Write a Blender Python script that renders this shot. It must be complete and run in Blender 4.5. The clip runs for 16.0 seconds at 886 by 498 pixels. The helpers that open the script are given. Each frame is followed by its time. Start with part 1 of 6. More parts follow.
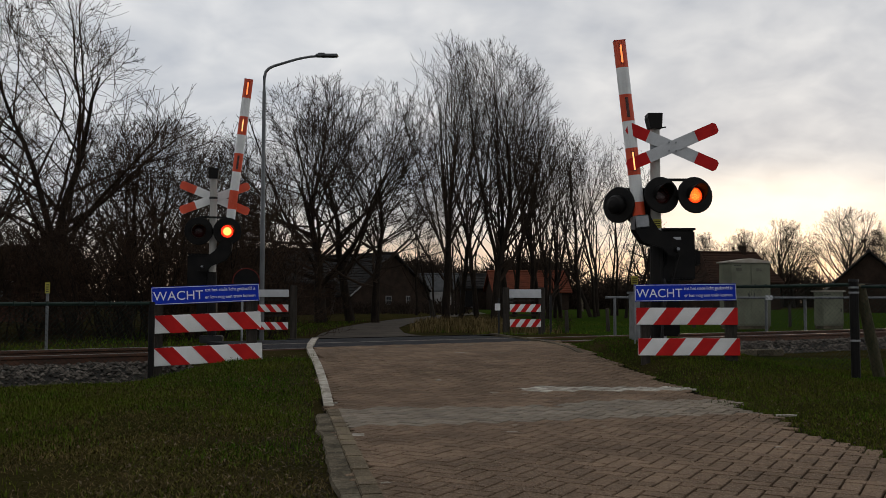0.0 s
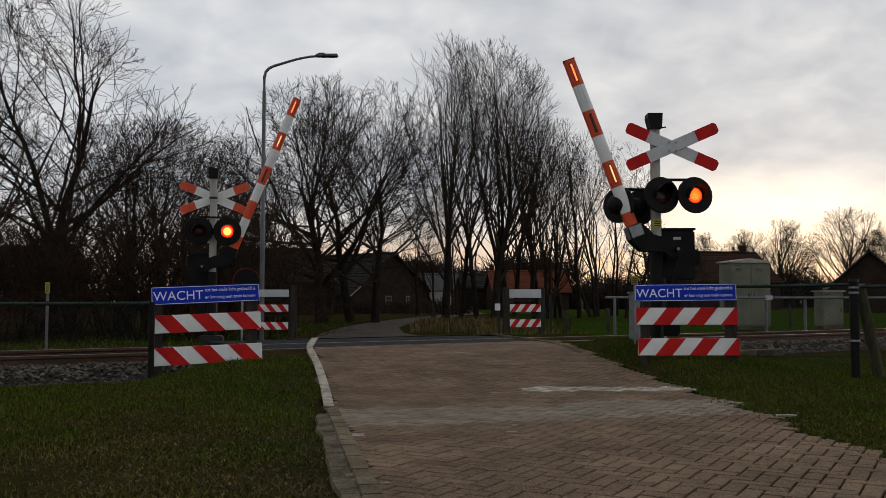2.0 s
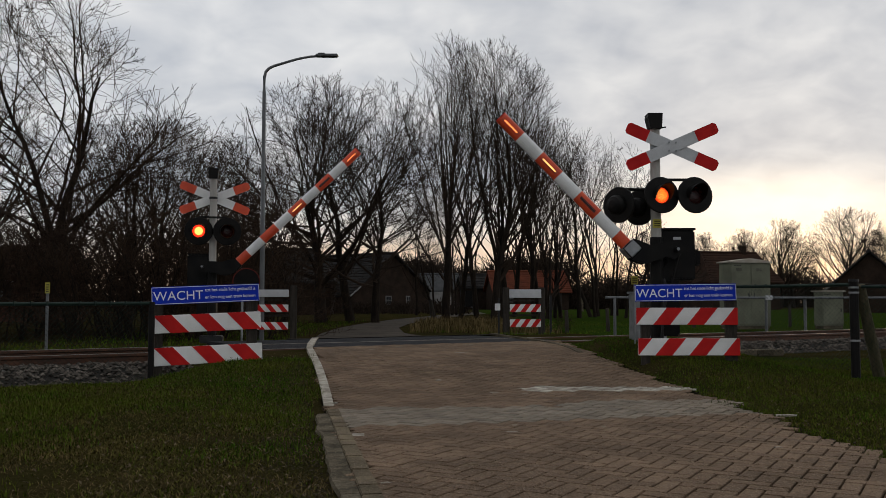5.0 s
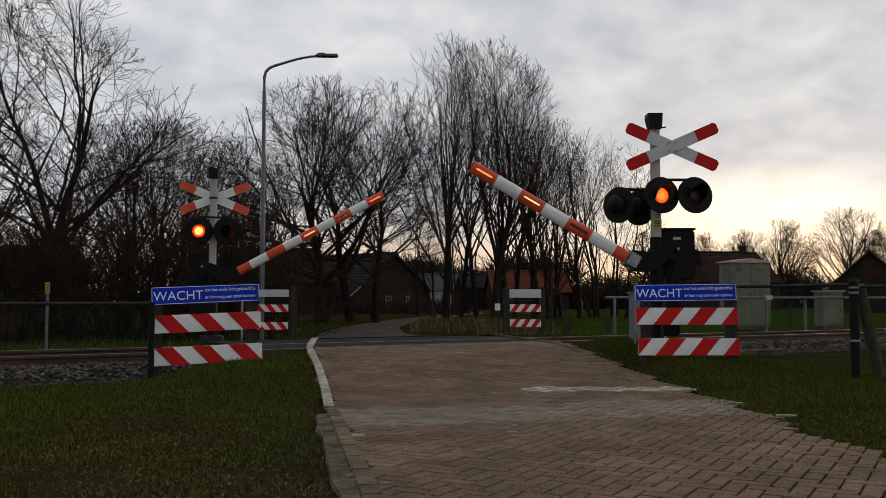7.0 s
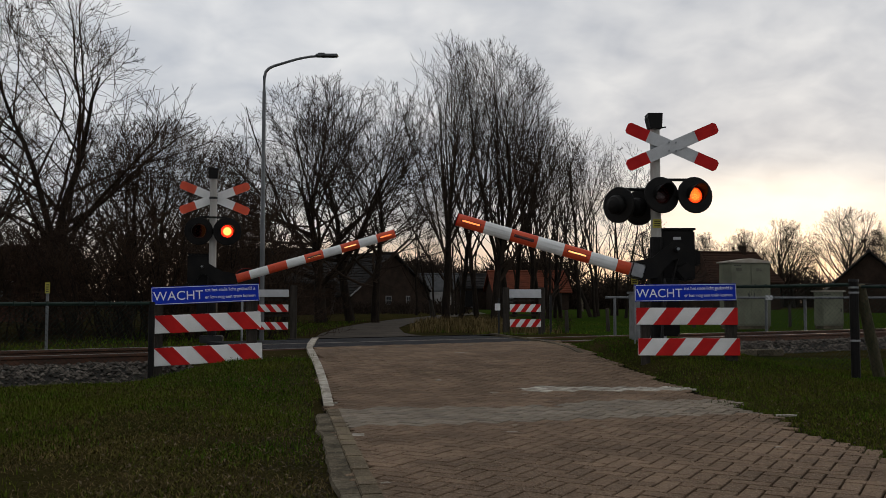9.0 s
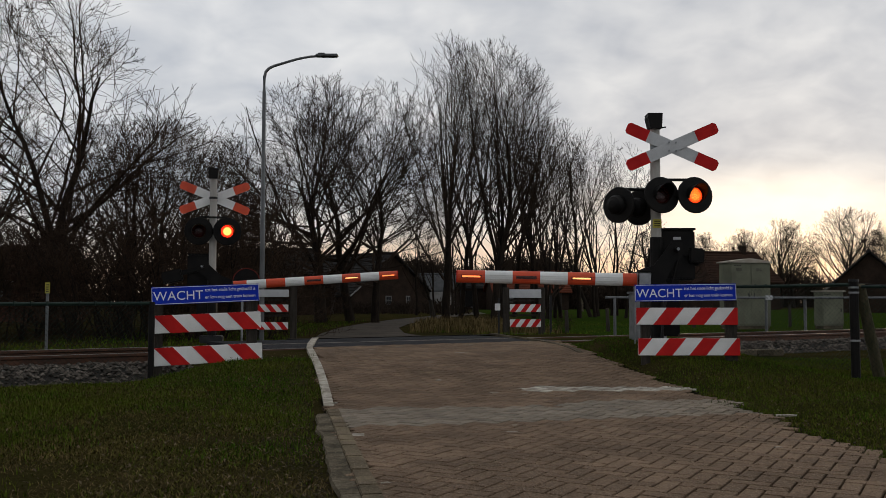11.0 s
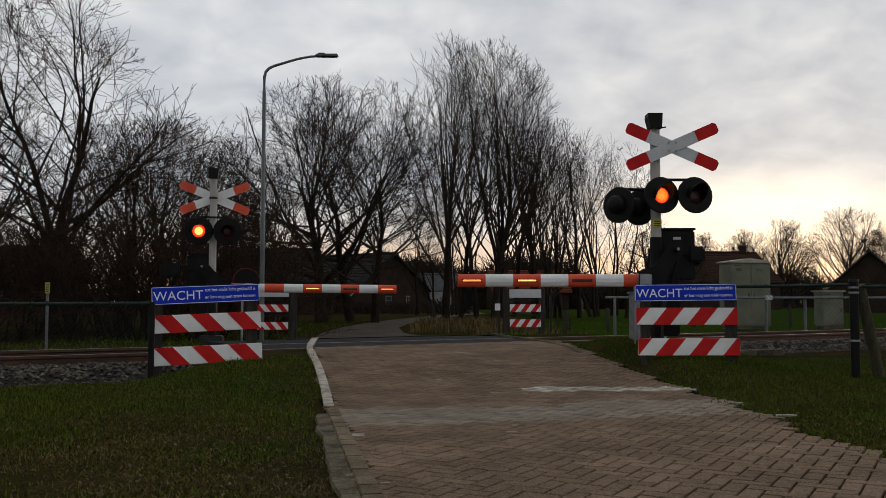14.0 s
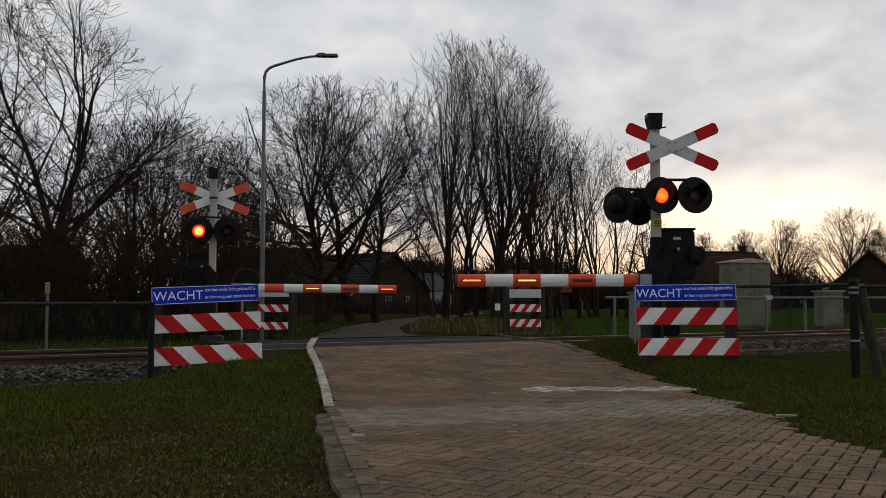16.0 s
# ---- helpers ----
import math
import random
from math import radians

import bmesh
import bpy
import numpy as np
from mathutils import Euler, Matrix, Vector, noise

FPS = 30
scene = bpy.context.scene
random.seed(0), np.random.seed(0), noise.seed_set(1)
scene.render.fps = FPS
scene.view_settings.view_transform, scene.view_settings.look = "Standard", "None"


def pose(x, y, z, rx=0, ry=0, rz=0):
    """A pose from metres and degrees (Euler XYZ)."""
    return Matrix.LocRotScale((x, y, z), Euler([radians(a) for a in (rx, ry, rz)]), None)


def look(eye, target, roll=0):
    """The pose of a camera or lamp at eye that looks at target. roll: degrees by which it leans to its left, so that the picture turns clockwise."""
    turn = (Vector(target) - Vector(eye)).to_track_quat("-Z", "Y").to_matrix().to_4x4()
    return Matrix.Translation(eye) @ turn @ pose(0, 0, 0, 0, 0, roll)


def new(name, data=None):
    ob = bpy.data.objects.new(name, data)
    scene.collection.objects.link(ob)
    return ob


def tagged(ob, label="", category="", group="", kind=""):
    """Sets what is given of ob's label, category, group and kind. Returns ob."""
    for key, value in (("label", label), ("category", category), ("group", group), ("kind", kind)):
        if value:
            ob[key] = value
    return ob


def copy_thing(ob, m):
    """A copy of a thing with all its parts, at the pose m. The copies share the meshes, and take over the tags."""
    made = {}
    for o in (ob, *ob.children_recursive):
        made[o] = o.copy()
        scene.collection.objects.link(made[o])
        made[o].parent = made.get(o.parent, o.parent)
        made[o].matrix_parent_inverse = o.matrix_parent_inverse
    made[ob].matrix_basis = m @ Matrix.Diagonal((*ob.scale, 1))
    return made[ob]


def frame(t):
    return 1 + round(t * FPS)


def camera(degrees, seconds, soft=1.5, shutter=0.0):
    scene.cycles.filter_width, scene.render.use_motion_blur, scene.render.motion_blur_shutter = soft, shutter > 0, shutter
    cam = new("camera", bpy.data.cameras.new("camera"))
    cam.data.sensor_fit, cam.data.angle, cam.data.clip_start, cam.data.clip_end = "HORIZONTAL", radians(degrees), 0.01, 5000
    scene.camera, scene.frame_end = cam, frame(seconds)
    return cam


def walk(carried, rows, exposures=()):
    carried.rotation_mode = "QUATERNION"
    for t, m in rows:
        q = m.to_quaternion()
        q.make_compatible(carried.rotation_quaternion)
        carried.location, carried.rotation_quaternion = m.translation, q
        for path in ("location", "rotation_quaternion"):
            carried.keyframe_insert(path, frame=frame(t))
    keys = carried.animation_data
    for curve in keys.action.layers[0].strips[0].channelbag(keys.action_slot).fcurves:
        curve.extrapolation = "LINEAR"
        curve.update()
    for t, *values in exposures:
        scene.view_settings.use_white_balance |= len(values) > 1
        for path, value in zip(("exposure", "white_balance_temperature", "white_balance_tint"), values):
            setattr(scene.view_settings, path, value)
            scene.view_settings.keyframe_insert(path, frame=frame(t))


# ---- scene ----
# The camera stands still at 0.88 m over the brick road.
EYE = (0.0, 0.0, 0.88)
cam = camera(52.2, 16.0, soft=0.72)
STILL = pose(*EYE, 90 + 3.36, 0, 0)
walk(cam, [(0.0, STILL), (16.0, STILL)])
scene.view_settings.exposure = -0.07

# ---- light: a cloudy evening sky, brightest over the low sun ----
SUN_AZ, SUN_EL = radians(20.5), radians(4.0)
sun_dir = Vector((math.sin(SUN_AZ) * math.cos(SUN_EL), math.cos(SUN_AZ) * math.cos(SUN_EL), math.sin(SUN_EL)))


def build_world():
    w = bpy.data.worlds.new("evening_sky")
    scene.world = w
    w.use_nodes = True
    nt = w.node_tree
    nt.nodes.clear()
    N, L = nt.nodes.new, nt.links.new

    def math_node(op, a, b=None, clamp=False):
        n = N("ShaderNodeMath")
        n.operation, n.use_clamp = op, clamp
        for k, v in ((0, a), (1, b)):
            if v is None:
                continue
            if isinstance(v, (int, float)):
                n.inputs[k].default_value = v
            else:
                L(v, n.inputs[k])
        return n.outputs[0]

    def mix(kind, fac, a, b):
        n = N("ShaderNodeMix")
        n.data_type, n.blend_type, n.clamp_factor = "RGBA", kind, True
        for sock, v in ((n.inputs[0], fac), (n.inputs[6], a), (n.inputs[7], b)):
            if isinstance(v, (int, float)):
                sock.default_value = v
            elif isinstance(v, tuple):
                sock.default_value = (*v, 1)
            else:
                L(v, sock)
        return n.outputs[2]

    tc = N("ShaderNodeTexCoord")
    sep = N("ShaderNodeSeparateXYZ")
    L(tc.outputs["Generated"], sep.inputs[0])
    X, Y, Z = sep.outputs
    up = math_node("ADD", math_node("MAXIMUM", Z, 0.0), 0.34)
    comb = N("ShaderNodeCombineXYZ")
    L(math_node("DIVIDE", X, up), comb.inputs[0])
    L(math_node("DIVIDE", Y, up), comb.inputs[1])
    # cloud deck seen in perspective: broad masses and thin streaks
    n1 = N("ShaderNodeTexNoise")
    n1.inputs["Scale"].default_value, n1.inputs["Detail"].default_value, n1.inputs["Roughness"].default_value = 2.6, 6, 0.55
    n1.inputs["Distortion"].default_value = 0.45
    L(comb.outputs[0], n1.inputs["Vector"])
    stretch = N("ShaderNodeMapping")
    stretch.inputs["Scale"].default_value = (0.5, 1.9, 1)
    stretch.inputs["Rotation"].default_value = (0, 0, radians(14))
    L(comb.outputs[0], stretch.inputs[0])
    n2 = N("ShaderNodeTexNoise")
    n2.inputs["Scale"].default_value, n2.inputs["Detail"].default_value = 1.8, 6
    L(stretch.outputs[0], n2.inputs["Vector"])
    # small soft puffs within the deck
    n3 = N("ShaderNodeTexNoise")
    n3.inputs["Scale"].default_value, n3.inputs["Detail"].default_value, n3.inputs["Roughness"].default_value = 8.5, 3, 0.5
    n3.inputs["Distortion"].default_value = 0.3
    L(comb.outputs[0], n3.inputs["Vector"])
    broad = math_node("ADD", math_node("MULTIPLY", n1.outputs[0], 0.42), math_node("MULTIPLY", n2.outputs[0], 0.18))
    cl = math_node("ADD", broad, math_node("MULTIPLY", n3.outputs[0], 0.40))
    ramp = N("ShaderNodeValToRGB")
    e = ramp.color_ramp.elements
    e[0].position, e[0].color = 0.38, (0.655, 0.690, 0.755, 1)
    e[1].position, e[1].color = 0.62, (0.995, 1.00, 1.01, 1)
    L(cl, ramp.inputs[0])
    cloud = ramp.outputs[0]
    # nearness to the sun
    dot = N("ShaderNodeVectorMath")
    dot.operation = "DOT_PRODUCT"
    L(tc.outputs["Generated"], dot.inputs[0])
    dot.inputs[1].default_value = sun_dir
    near = math_node("MAXIMUM", dot.outputs["Value"], 0.0)
    west = math_node("MULTIPLY_ADD", dot.outputs["Value"], 0.5)
    west.node.inputs[2].default_value = 0.5
    # away from the sun the deck is duller
    dull = math_node("MULTIPLY_ADD", west, 0.24)
    dull.node.inputs[2].default_value = 0.70
    cloud = mix("MULTIPLY", 1.0, cloud, dull)
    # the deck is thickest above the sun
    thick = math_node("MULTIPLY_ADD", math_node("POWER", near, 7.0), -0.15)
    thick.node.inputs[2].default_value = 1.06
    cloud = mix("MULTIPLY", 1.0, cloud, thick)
    # warm belt over the horizon below the deck, on the sun's side
    low = N("ShaderNodeMapRange")
    low.interpolation_type = "SMOOTHSTEP"
    low.inputs[1].default_value, low.inputs[2].default_value = 0.13, 0.03
    wob = math_node("ADD", Z, math_node("MULTIPLY", math_node("SUBTRACT", n2.outputs[0], 0.5), 0.06))
    L(wob, low.inputs[0])
    warm = math_node("MULTIPLY", low.outputs[0], math_node("POWER", west, 2.0), True)
    cloud = mix("MIX", math_node("MULTIPLY", warm, 0.85), cloud, (1.02, 0.80, 0.60))
    # reddish haze lying on the horizon
    haze = N("ShaderNodeMapRange")
    haze.interpolation_type = "SMOOTHSTEP"
    haze.inputs[1].default_value, haze.inputs[2].default_value = 0.075, 0.015
    L(wob, haze.inputs[0])
    cloud = mix("MIX", math_node("MULTIPLY", haze.outputs[0], math_node("MULTIPLY", west, 0.6)), cloud, (0.88, 0.54, 0.30))
    # glow round the veiled sun
    under = N("ShaderNodeMapRange")
    under.interpolation_type = "SMOOTHSTEP"
    under.inputs[1].default_value, under.inputs[2].default_value = 0.16, 0.10
    L(wob, under.inputs[0])
    g1 = math_node("MULTIPLY", math_node("MULTIPLY", math_node("POWER", near, 90.0), 0.75), under.outputs[0])
    g2 = math_node("MULTIPLY", math_node("POWER", near, 12.0), 0.02)
    c1 = mix("MULTIPLY", 1.0, (1.0, 0.80, 0.50), g1)
    c2 = mix("MULTIPLY", 1.0, (1.0, 0.86, 0.66), g2)
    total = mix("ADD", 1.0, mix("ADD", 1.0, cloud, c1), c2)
    sky = N("ShaderNodeTexSky")
    sky.sky_type, sky.sun_disc = "NISHITA", False
    sky.sun_elevation, sky.sun_rotation = SUN_EL, SUN_AZ
    b1, b2, add, out = N("ShaderNodeBackground"), N("ShaderNodeBackground"), N("ShaderNodeMixShader"), N("ShaderNodeOutputWorld")
    L(sky.outputs[0], b1.inputs[0])
    b1.inputs[1].default_value = 0.05
    L(total, b2.inputs[0])
    b2.inputs[1].default_value = 0.98
    add.inputs[0].default_value = 0.9     # the cloud deck hides most of the clear sky
    L(b1.outputs[0], add.inputs[1])
    L(b2.outputs[0], add.inputs[2])
    L(add.outputs[0], out.inputs[0])


build_world()
lamp = bpy.data.lights.new("evening_sun", "SUN")
lamp.energy, lamp.angle, lamp.color = 0.5, radians(12), (1.0, 0.72, 0.42)
sun = new("evening_sun", lamp)
sun.matrix_world = look((60, 120, 20), Vector((60, 120, 20)) - sun_dir)
# ---- materials ----
def mat(name, a, b=None, scale=6.0, rough=0.75, metal=0.0, bump=0.15, fine=60.0, spread=(0.35, 0.65), stretch=(1, 1, 1), island=0.0, per_object=0.0, wear=None, spec=0.35, world=False, grain=None, grit=None):
    """Two colours mixed by a broad noise, with fine grain, relief and, on pieces, a chance difference from piece to piece."""
    m = bpy.data.materials.new(name)
    m.use_nodes = True
    nt = m.node_tree
    N, L = nt.nodes.new, nt.links.new
    p = nt.nodes["Principled BSDF"]
    p.inputs["Metallic"].default_value = metal
    p.inputs["Specular IOR Level"].default_value = spec
    tc = N("ShaderNodeTexCoord")
    mp = N("ShaderNodeMapping")
    mp.inputs["Scale"].default_value = stretch
    L(N("ShaderNodeNewGeometry").outputs["Position"] if world else tc.outputs["Object"], mp.inputs[0])
    n1, n2 = N("ShaderNodeTexNoise"), N("ShaderNodeTexNoise")
    n1.inputs["Scale"].default_value, n1.inputs["Detail"].default_value = scale, 5
    n2.inputs["Scale"].default_value, n2.inputs["Detail"].default_value = fine, 3
    L(mp.outputs[0], n1.inputs["Vector"])
    L(mp.outputs[0], n2.inputs["Vector"])
    ramp = N("ShaderNodeValToRGB")
    b = b or tuple(c * 0.75 for c in a)
    e = ramp.color_ramp.elements
    e[0].position, e[0].color = spread[0], (*a, 1)
    e[1].position, e[1].color = spread[1], (*b, 1)
    if wear:
        x = e.new(min(0.99, spread[1] + 0.12))
        x.color = (*wear, 1)
    L(n1.outputs[0], ramp.inputs[0])
    col = ramp.outputs[0]

    def times(col, sock, lo, hi):
        r = N("ShaderNodeMapRange")
        r.inputs[3].default_value, r.inputs[4].default_value = lo, hi
        L(sock, r.inputs[0])
        x = N("ShaderNodeMix")
        x.data_type, x.blend_type = "RGBA", "MULTIPLY"
        x.inputs[0].default_value = 1
        L(col, x.inputs[6])
        L(r.outputs[0], x.inputs[7])
        return x.outputs[2]

    grain = grain or (0.42 if bump >= 0.2 else 0.10)
    col = times(col, n2.outputs[0], 1 - grain, 1 + grain)
    if island:
        geo = N("ShaderNodeNewGeometry")
        col = times(col, geo.outputs["Random Per Island"], 1 - island, 1 + island)
    if per_object:
        oi = N("ShaderNodeObjectInfo")
        col = times(col, oi.outputs["Random"], 1 - per_object, 1 + per_object)
    if grit:      # pale grains of sand in the surface
        n4 = N("ShaderNodeTexNoise")
        n4.inputs["Scale"].default_value, n4.inputs["Detail"].default_value = 130, 2
        L(mp.outputs[0], n4.inputs["Vector"])
        g = N("ShaderNodeMapRange")
        g.inputs[1].default_value, g.inputs[2].default_value, g.inputs[4].default_value = 0.60, 0.72, 0.8
        L(n4.outputs[0], g.inputs[0])
        x = N("ShaderNodeMix")
        x.data_type = "RGBA"
        L(g.outputs[0], x.inputs[0])
        L(col, x.inputs[6])
        x.inputs[7].default_value = (*grit, 1)
        col = x.outputs[2]
    L(col, p.inputs["Base Color"])
    r = N("ShaderNodeMapRange")
    r.inputs[3].default_value, r.inputs[4].default_value = max(0.03, rough - 0.12), min(1, rough + 0.12)
    L(n2.outputs[0], r.inputs[0])
    L(r.outputs[0], p.inputs["Roughness"])
    if bump:
        bu = N("ShaderNodeBump")
        bu.inputs["Strength"].default_value, bu.inputs["Distance"].default_value = bump, 0.02
        L(n2.outputs[0], bu.inputs["Height"])
        L(bu.outputs[0], p.inputs["Normal"])
    return m


def glow(name, core, rim, strength, radius, facets=(1.35, 0.35)):
    """A lit lens: bright in the middle, deeper at the rim, broken by the lens's facets."""
    m = bpy.data.materials.new(name)
    m.use_nodes = True
    nt = m.node_tree
    N, L = nt.nodes.new, nt.links.new
    p = nt.nodes["Principled BSDF"]
    tc = N("ShaderNodeTexCoord")
    ln = N("ShaderNodeVectorMath")
    ln.operation = "LENGTH"
    L(tc.outputs["Object"], ln.inputs[0])
    mr = N("ShaderNodeMapRange")
    mr.inputs[1].default_value, mr.inputs[2].default_value = radius[0], radius[1]
    L(ln.outputs["Value"], mr.inputs[0])
    x = N("ShaderNodeMix")
    x.data_type = "RGBA"
    x.inputs[6].default_value, x.inputs[7].default_value = (*core, 1), (*rim, 1)
    L(mr.outputs[0], x.inputs[0])
    L(x.outputs[2], p.inputs["Emission Color"])
    vo = N("ShaderNodeTexVoronoi")
    vo.inputs["Scale"].default_value = 48
    L(tc.outputs["Object"], vo.inputs["Vector"])
    vr = N("ShaderNodeMapRange")
    vr.inputs[2].default_value, vr.inputs[3].default_value, vr.inputs[4].default_value = 0.6, strength * facets[0], strength * facets[1]
    L(vo.outputs["Distance"], vr.inputs[0])
    L(vr.outputs[0], p.inputs["Emission Strength"])
    p.inputs["Base Color"].default_value = (0.25, 0.02, 0.01, 1)
    p.inputs["Roughness"].default_value = 0.2
    return m


M_BRICK = mat("paving_brick", (0.178, 0.119, 0.077), (0.108, 0.072, 0.046), 1.6, 0.8, bump=1.0, fine=85, wear=(0.192, 0.144, 0.088), spec=0.10, world=True, grain=0.8, grit=(0.40, 0.31, 0.22), island=0.17)
M_BRICK_GREY = mat("relaid_grey_brick", (0.188, 0.156, 0.117), (0.136, 0.109, 0.079), 3, 0.7, bump=0.7, fine=90, island=0.22, spec=0.18, world=True, grain=0.6)
M_BRICK_ONE = mat("paving_brick_single", (0.178, 0.119, 0.077), (0.108, 0.072, 0.046), 1.6, 0.8, bump=1.0, fine=85, wear=(0.192, 0.144, 0.088), spec=0.10, world=True, grain=0.8, grit=(0.40, 0.31, 0.22), per_object=0.17)
M_BORDER = mat("border_brick", (0.160, 0.126, 0.082), (0.100, 0.080, 0.052), 5, 0.85, bump=0.9, fine=85, per_object=0.28, spec=0.08, world=True, grain=0.8, grit=(0.34, 0.28, 0.20))
M_SAND = mat("joint_sand", (0.012, 0.010, 0.006), (0.007, 0.007, 0.004), 3, 0.95, fine=80, spec=0.0)
M_CONCRETE = mat("weathered_concrete", (0.125, 0.105, 0.074), (0.048, 0.040, 0.027), 5, 0.95, bump=0.9, fine=45, spec=0.04, world=True, grain=0.8, grit=(0.30, 0.26, 0.19))
M_PAINT = mat("road_paint", (0.42, 0.39, 0.33), (0.20, 0.175, 0.14), 9, 0.8, bump=0.5, fine=110, island=0.25, spec=0.1, world=True, grain=0.5)
M_ASPHALT = mat("asphalt", (0.026, 0.027, 0.030), (0.016, 0.016, 0.018), 3, 0.85, bump=0.4, fine=120, spec=0.06)
M_FARROAD = mat("pale_asphalt", (0.062, 0.052, 0.042), (0.040, 0.034, 0.028), 1.2, 0.9, bump=0.3, fine=90, spec=0.05)
M_SOIL = mat("grass_soil", (0.034, 0.026, 0.011), (0.016, 0.017, 0.005), 1.0, 0.95, bump=1.0, fine=34, wear=(0.048, 0.036, 0.019), spec=0.0, world=True, grain=0.7)
M_MEADOW = mat("meadow_grass", (0.017, 0.034, 0.005), (0.023, 0.033, 0.006), 0.25, 1.0, bump=0.5, fine=20, spec=0.0)
M_GRASS = mat("grass_blades", (0.036, 0.080, 0.006), (0.066, 0.074, 0.011), 0.8, 0.8, bump=0, island=0.6, wear=(0.105, 0.086, 0.028), spec=0.0)
M_LEAF = mat("dead_leaf", (0.12, 0.092, 0.056), (0.06, 0.042, 0.026), 9, 0.8, bump=0, island=0.6, spec=0.06)
M_BALLAST = mat("ballast_stone", (0.105, 0.090, 0.075), (0.048, 0.041, 0.035), 12, 0.9, bump=0.4, fine=70, island=0.6, spec=0.05)
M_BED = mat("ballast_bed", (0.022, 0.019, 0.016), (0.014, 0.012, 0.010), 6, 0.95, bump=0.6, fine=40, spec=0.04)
M_RAIL = mat("rusty_rail", (0.10, 0.045, 0.025), (0.06, 0.03, 0.02), 5, 0.6, 0.4, 0.3, 70)
M_RAILTOP = mat("polished_rail_head", (0.15, 0.125, 0.105), (0.09, 0.075, 0.062), 8, 0.5, 0.7, 0.1, 90)
M_SLEEPER = mat("concrete_sleeper", (0.16, 0.15, 0.135), (0.09, 0.08, 0.07), 6, 0.9, bump=0.4, spec=0.18)
M_RED = mat("red_sheeting", (0.50, 0.016, 0.014), (0.40, 0.012, 0.012), 5, 0.6, bump=0.08, fine=80, spec=0.12)
M_DULLRED = mat("dull_red_paint", (0.13, 0.022, 0.016), (0.09, 0.018, 0.014), 5, 0.6, bump=0.08, fine=60, spec=0.12)
M_WHITE = mat("white_sheeting", (0.76, 0.76, 0.75), (0.62, 0.62, 0.60), 3, 0.55, bump=0.08, fine=70, spec=0.2)
M_ORANGE = mat("orange_red_paint", (0.62, 0.075, 0.022), (0.50, 0.055, 0.02), 5, 0.4, bump=0.06, fine=80)
M_DULLWHITE = mat("dull_white_paint", (0.50, 0.51, 0.52), (0.40, 0.41, 0.42), 4, 0.5, bump=0.08, fine=60)
M_ARMWHITE = mat("arm_white_paint", (0.72, 0.73, 0.72), (0.58, 0.59, 0.58), 4, 0.4, bump=0.06, fine=60)
M_BLUE = mat("blue_sheeting", (0.006, 0.032, 0.44), (0.005, 0.025, 0.36), 3, 0.5, bump=0.05, fine=60, spec=0.12)
M_LETTER = mat("white_lettering", (0.75, 0.78, 0.82), (0.66, 0.69, 0.74), 6, 0.4, bump=0)
M_BLACK = mat("black_paint", (0.005, 0.005, 0.005), (0.010, 0.009, 0.008), 5, 0.55, bump=0.1, fine=70, spec=0.12)
M_GREYPOLE = mat("grey_pole_paint", (0.40, 0.385, 0.355), (0.30, 0.285, 0.26), 4, 0.55, bump=0.08, fine=60, stretch=(1, 1, 0.3))
M_STEEL = mat("galvanised_steel", (0.30, 0.31, 0.32), (0.20, 0.21, 0.22), 8, 0.45, 0.7, 0.1, 70)
M_DARKSTEEL = mat("dark_steel", (0.026, 0.026, 0.027), (0.016, 0.016, 0.017), 8, 0.5, 0.4, 0.15, 70)
M_POSTWOOD = mat("dark_weathered_wood", (0.050, 0.043, 0.036), (0.026, 0.023, 0.020), 5, 0.85, bump=0.5, fine=50, stretch=(3, 3, 0.4), spec=0.06)
M_STRUT = mat("mossy_round_wood", (0.095, 0.080, 0.052), (0.055, 0.055, 0.030), 6, 0.9, bump=0.5, fine=40, stretch=(3, 3, 0.5), spec=0.06)
M_FENCEGREEN = mat("green_coated_steel", (0.016, 0.030, 0.023), (0.010, 0.020, 0.016), 8, 0.6, bump=0.1, spec=0.12)
M_POLE = mat("dull_galvanised_steel", (0.16, 0.165, 0.17), (0.10, 0.105, 0.11), 6, 0.55, 0.4, 0.1, 60, stretch=(1, 1, 0.3), spec=0.2)
M_CABINET = mat("pale_green_cabinet_paint", (0.150, 0.155, 0.110), (0.105, 0.108, 0.078), 2.5, 0.6, bump=0.08, fine=50, spec=0.2)
M_CABROOF = mat("cabinet_roof", (0.36, 0.33, 0.28), (0.24, 0.21, 0.17), 3, 0.7)
M_YELLOW = mat("yellow_label", (0.42, 0.37, 0.07), (0.34, 0.30, 0.06), 8, 0.6, bump=0, spec=0.1)
M_BARK = mat("dark_bark", (0.026, 0.020, 0.015), (0.014, 0.011, 0.009), 4, 0.95, bump=0.7, fine=22, stretch=(2, 2, 0.5), spec=0.04)
M_TWIG = mat("brown_twigs", (0.036, 0.026, 0.019), (0.022, 0.016, 0.012), 0.8, 0.95, bump=0, island=0.3, spec=0.03)
M_TWIGRED = mat("reddish_twigs", (0.040, 0.026, 0.017), (0.022, 0.015, 0.011), 0.8, 0.95, bump=0, island=0.35, spec=0.03)
M_FARBRICK = mat("farm_brick", (0.10, 0.045, 0.032), (0.065, 0.034, 0.026), 1.5, 0.9, bump=0.3, fine=14, spec=0.06)
M_OLDBRICK = mat("old_brown_brick", (0.034, 0.023, 0.017), (0.022, 0.016, 0.012), 1.5, 0.9, bump=0.3, fine=14, spec=0.04)
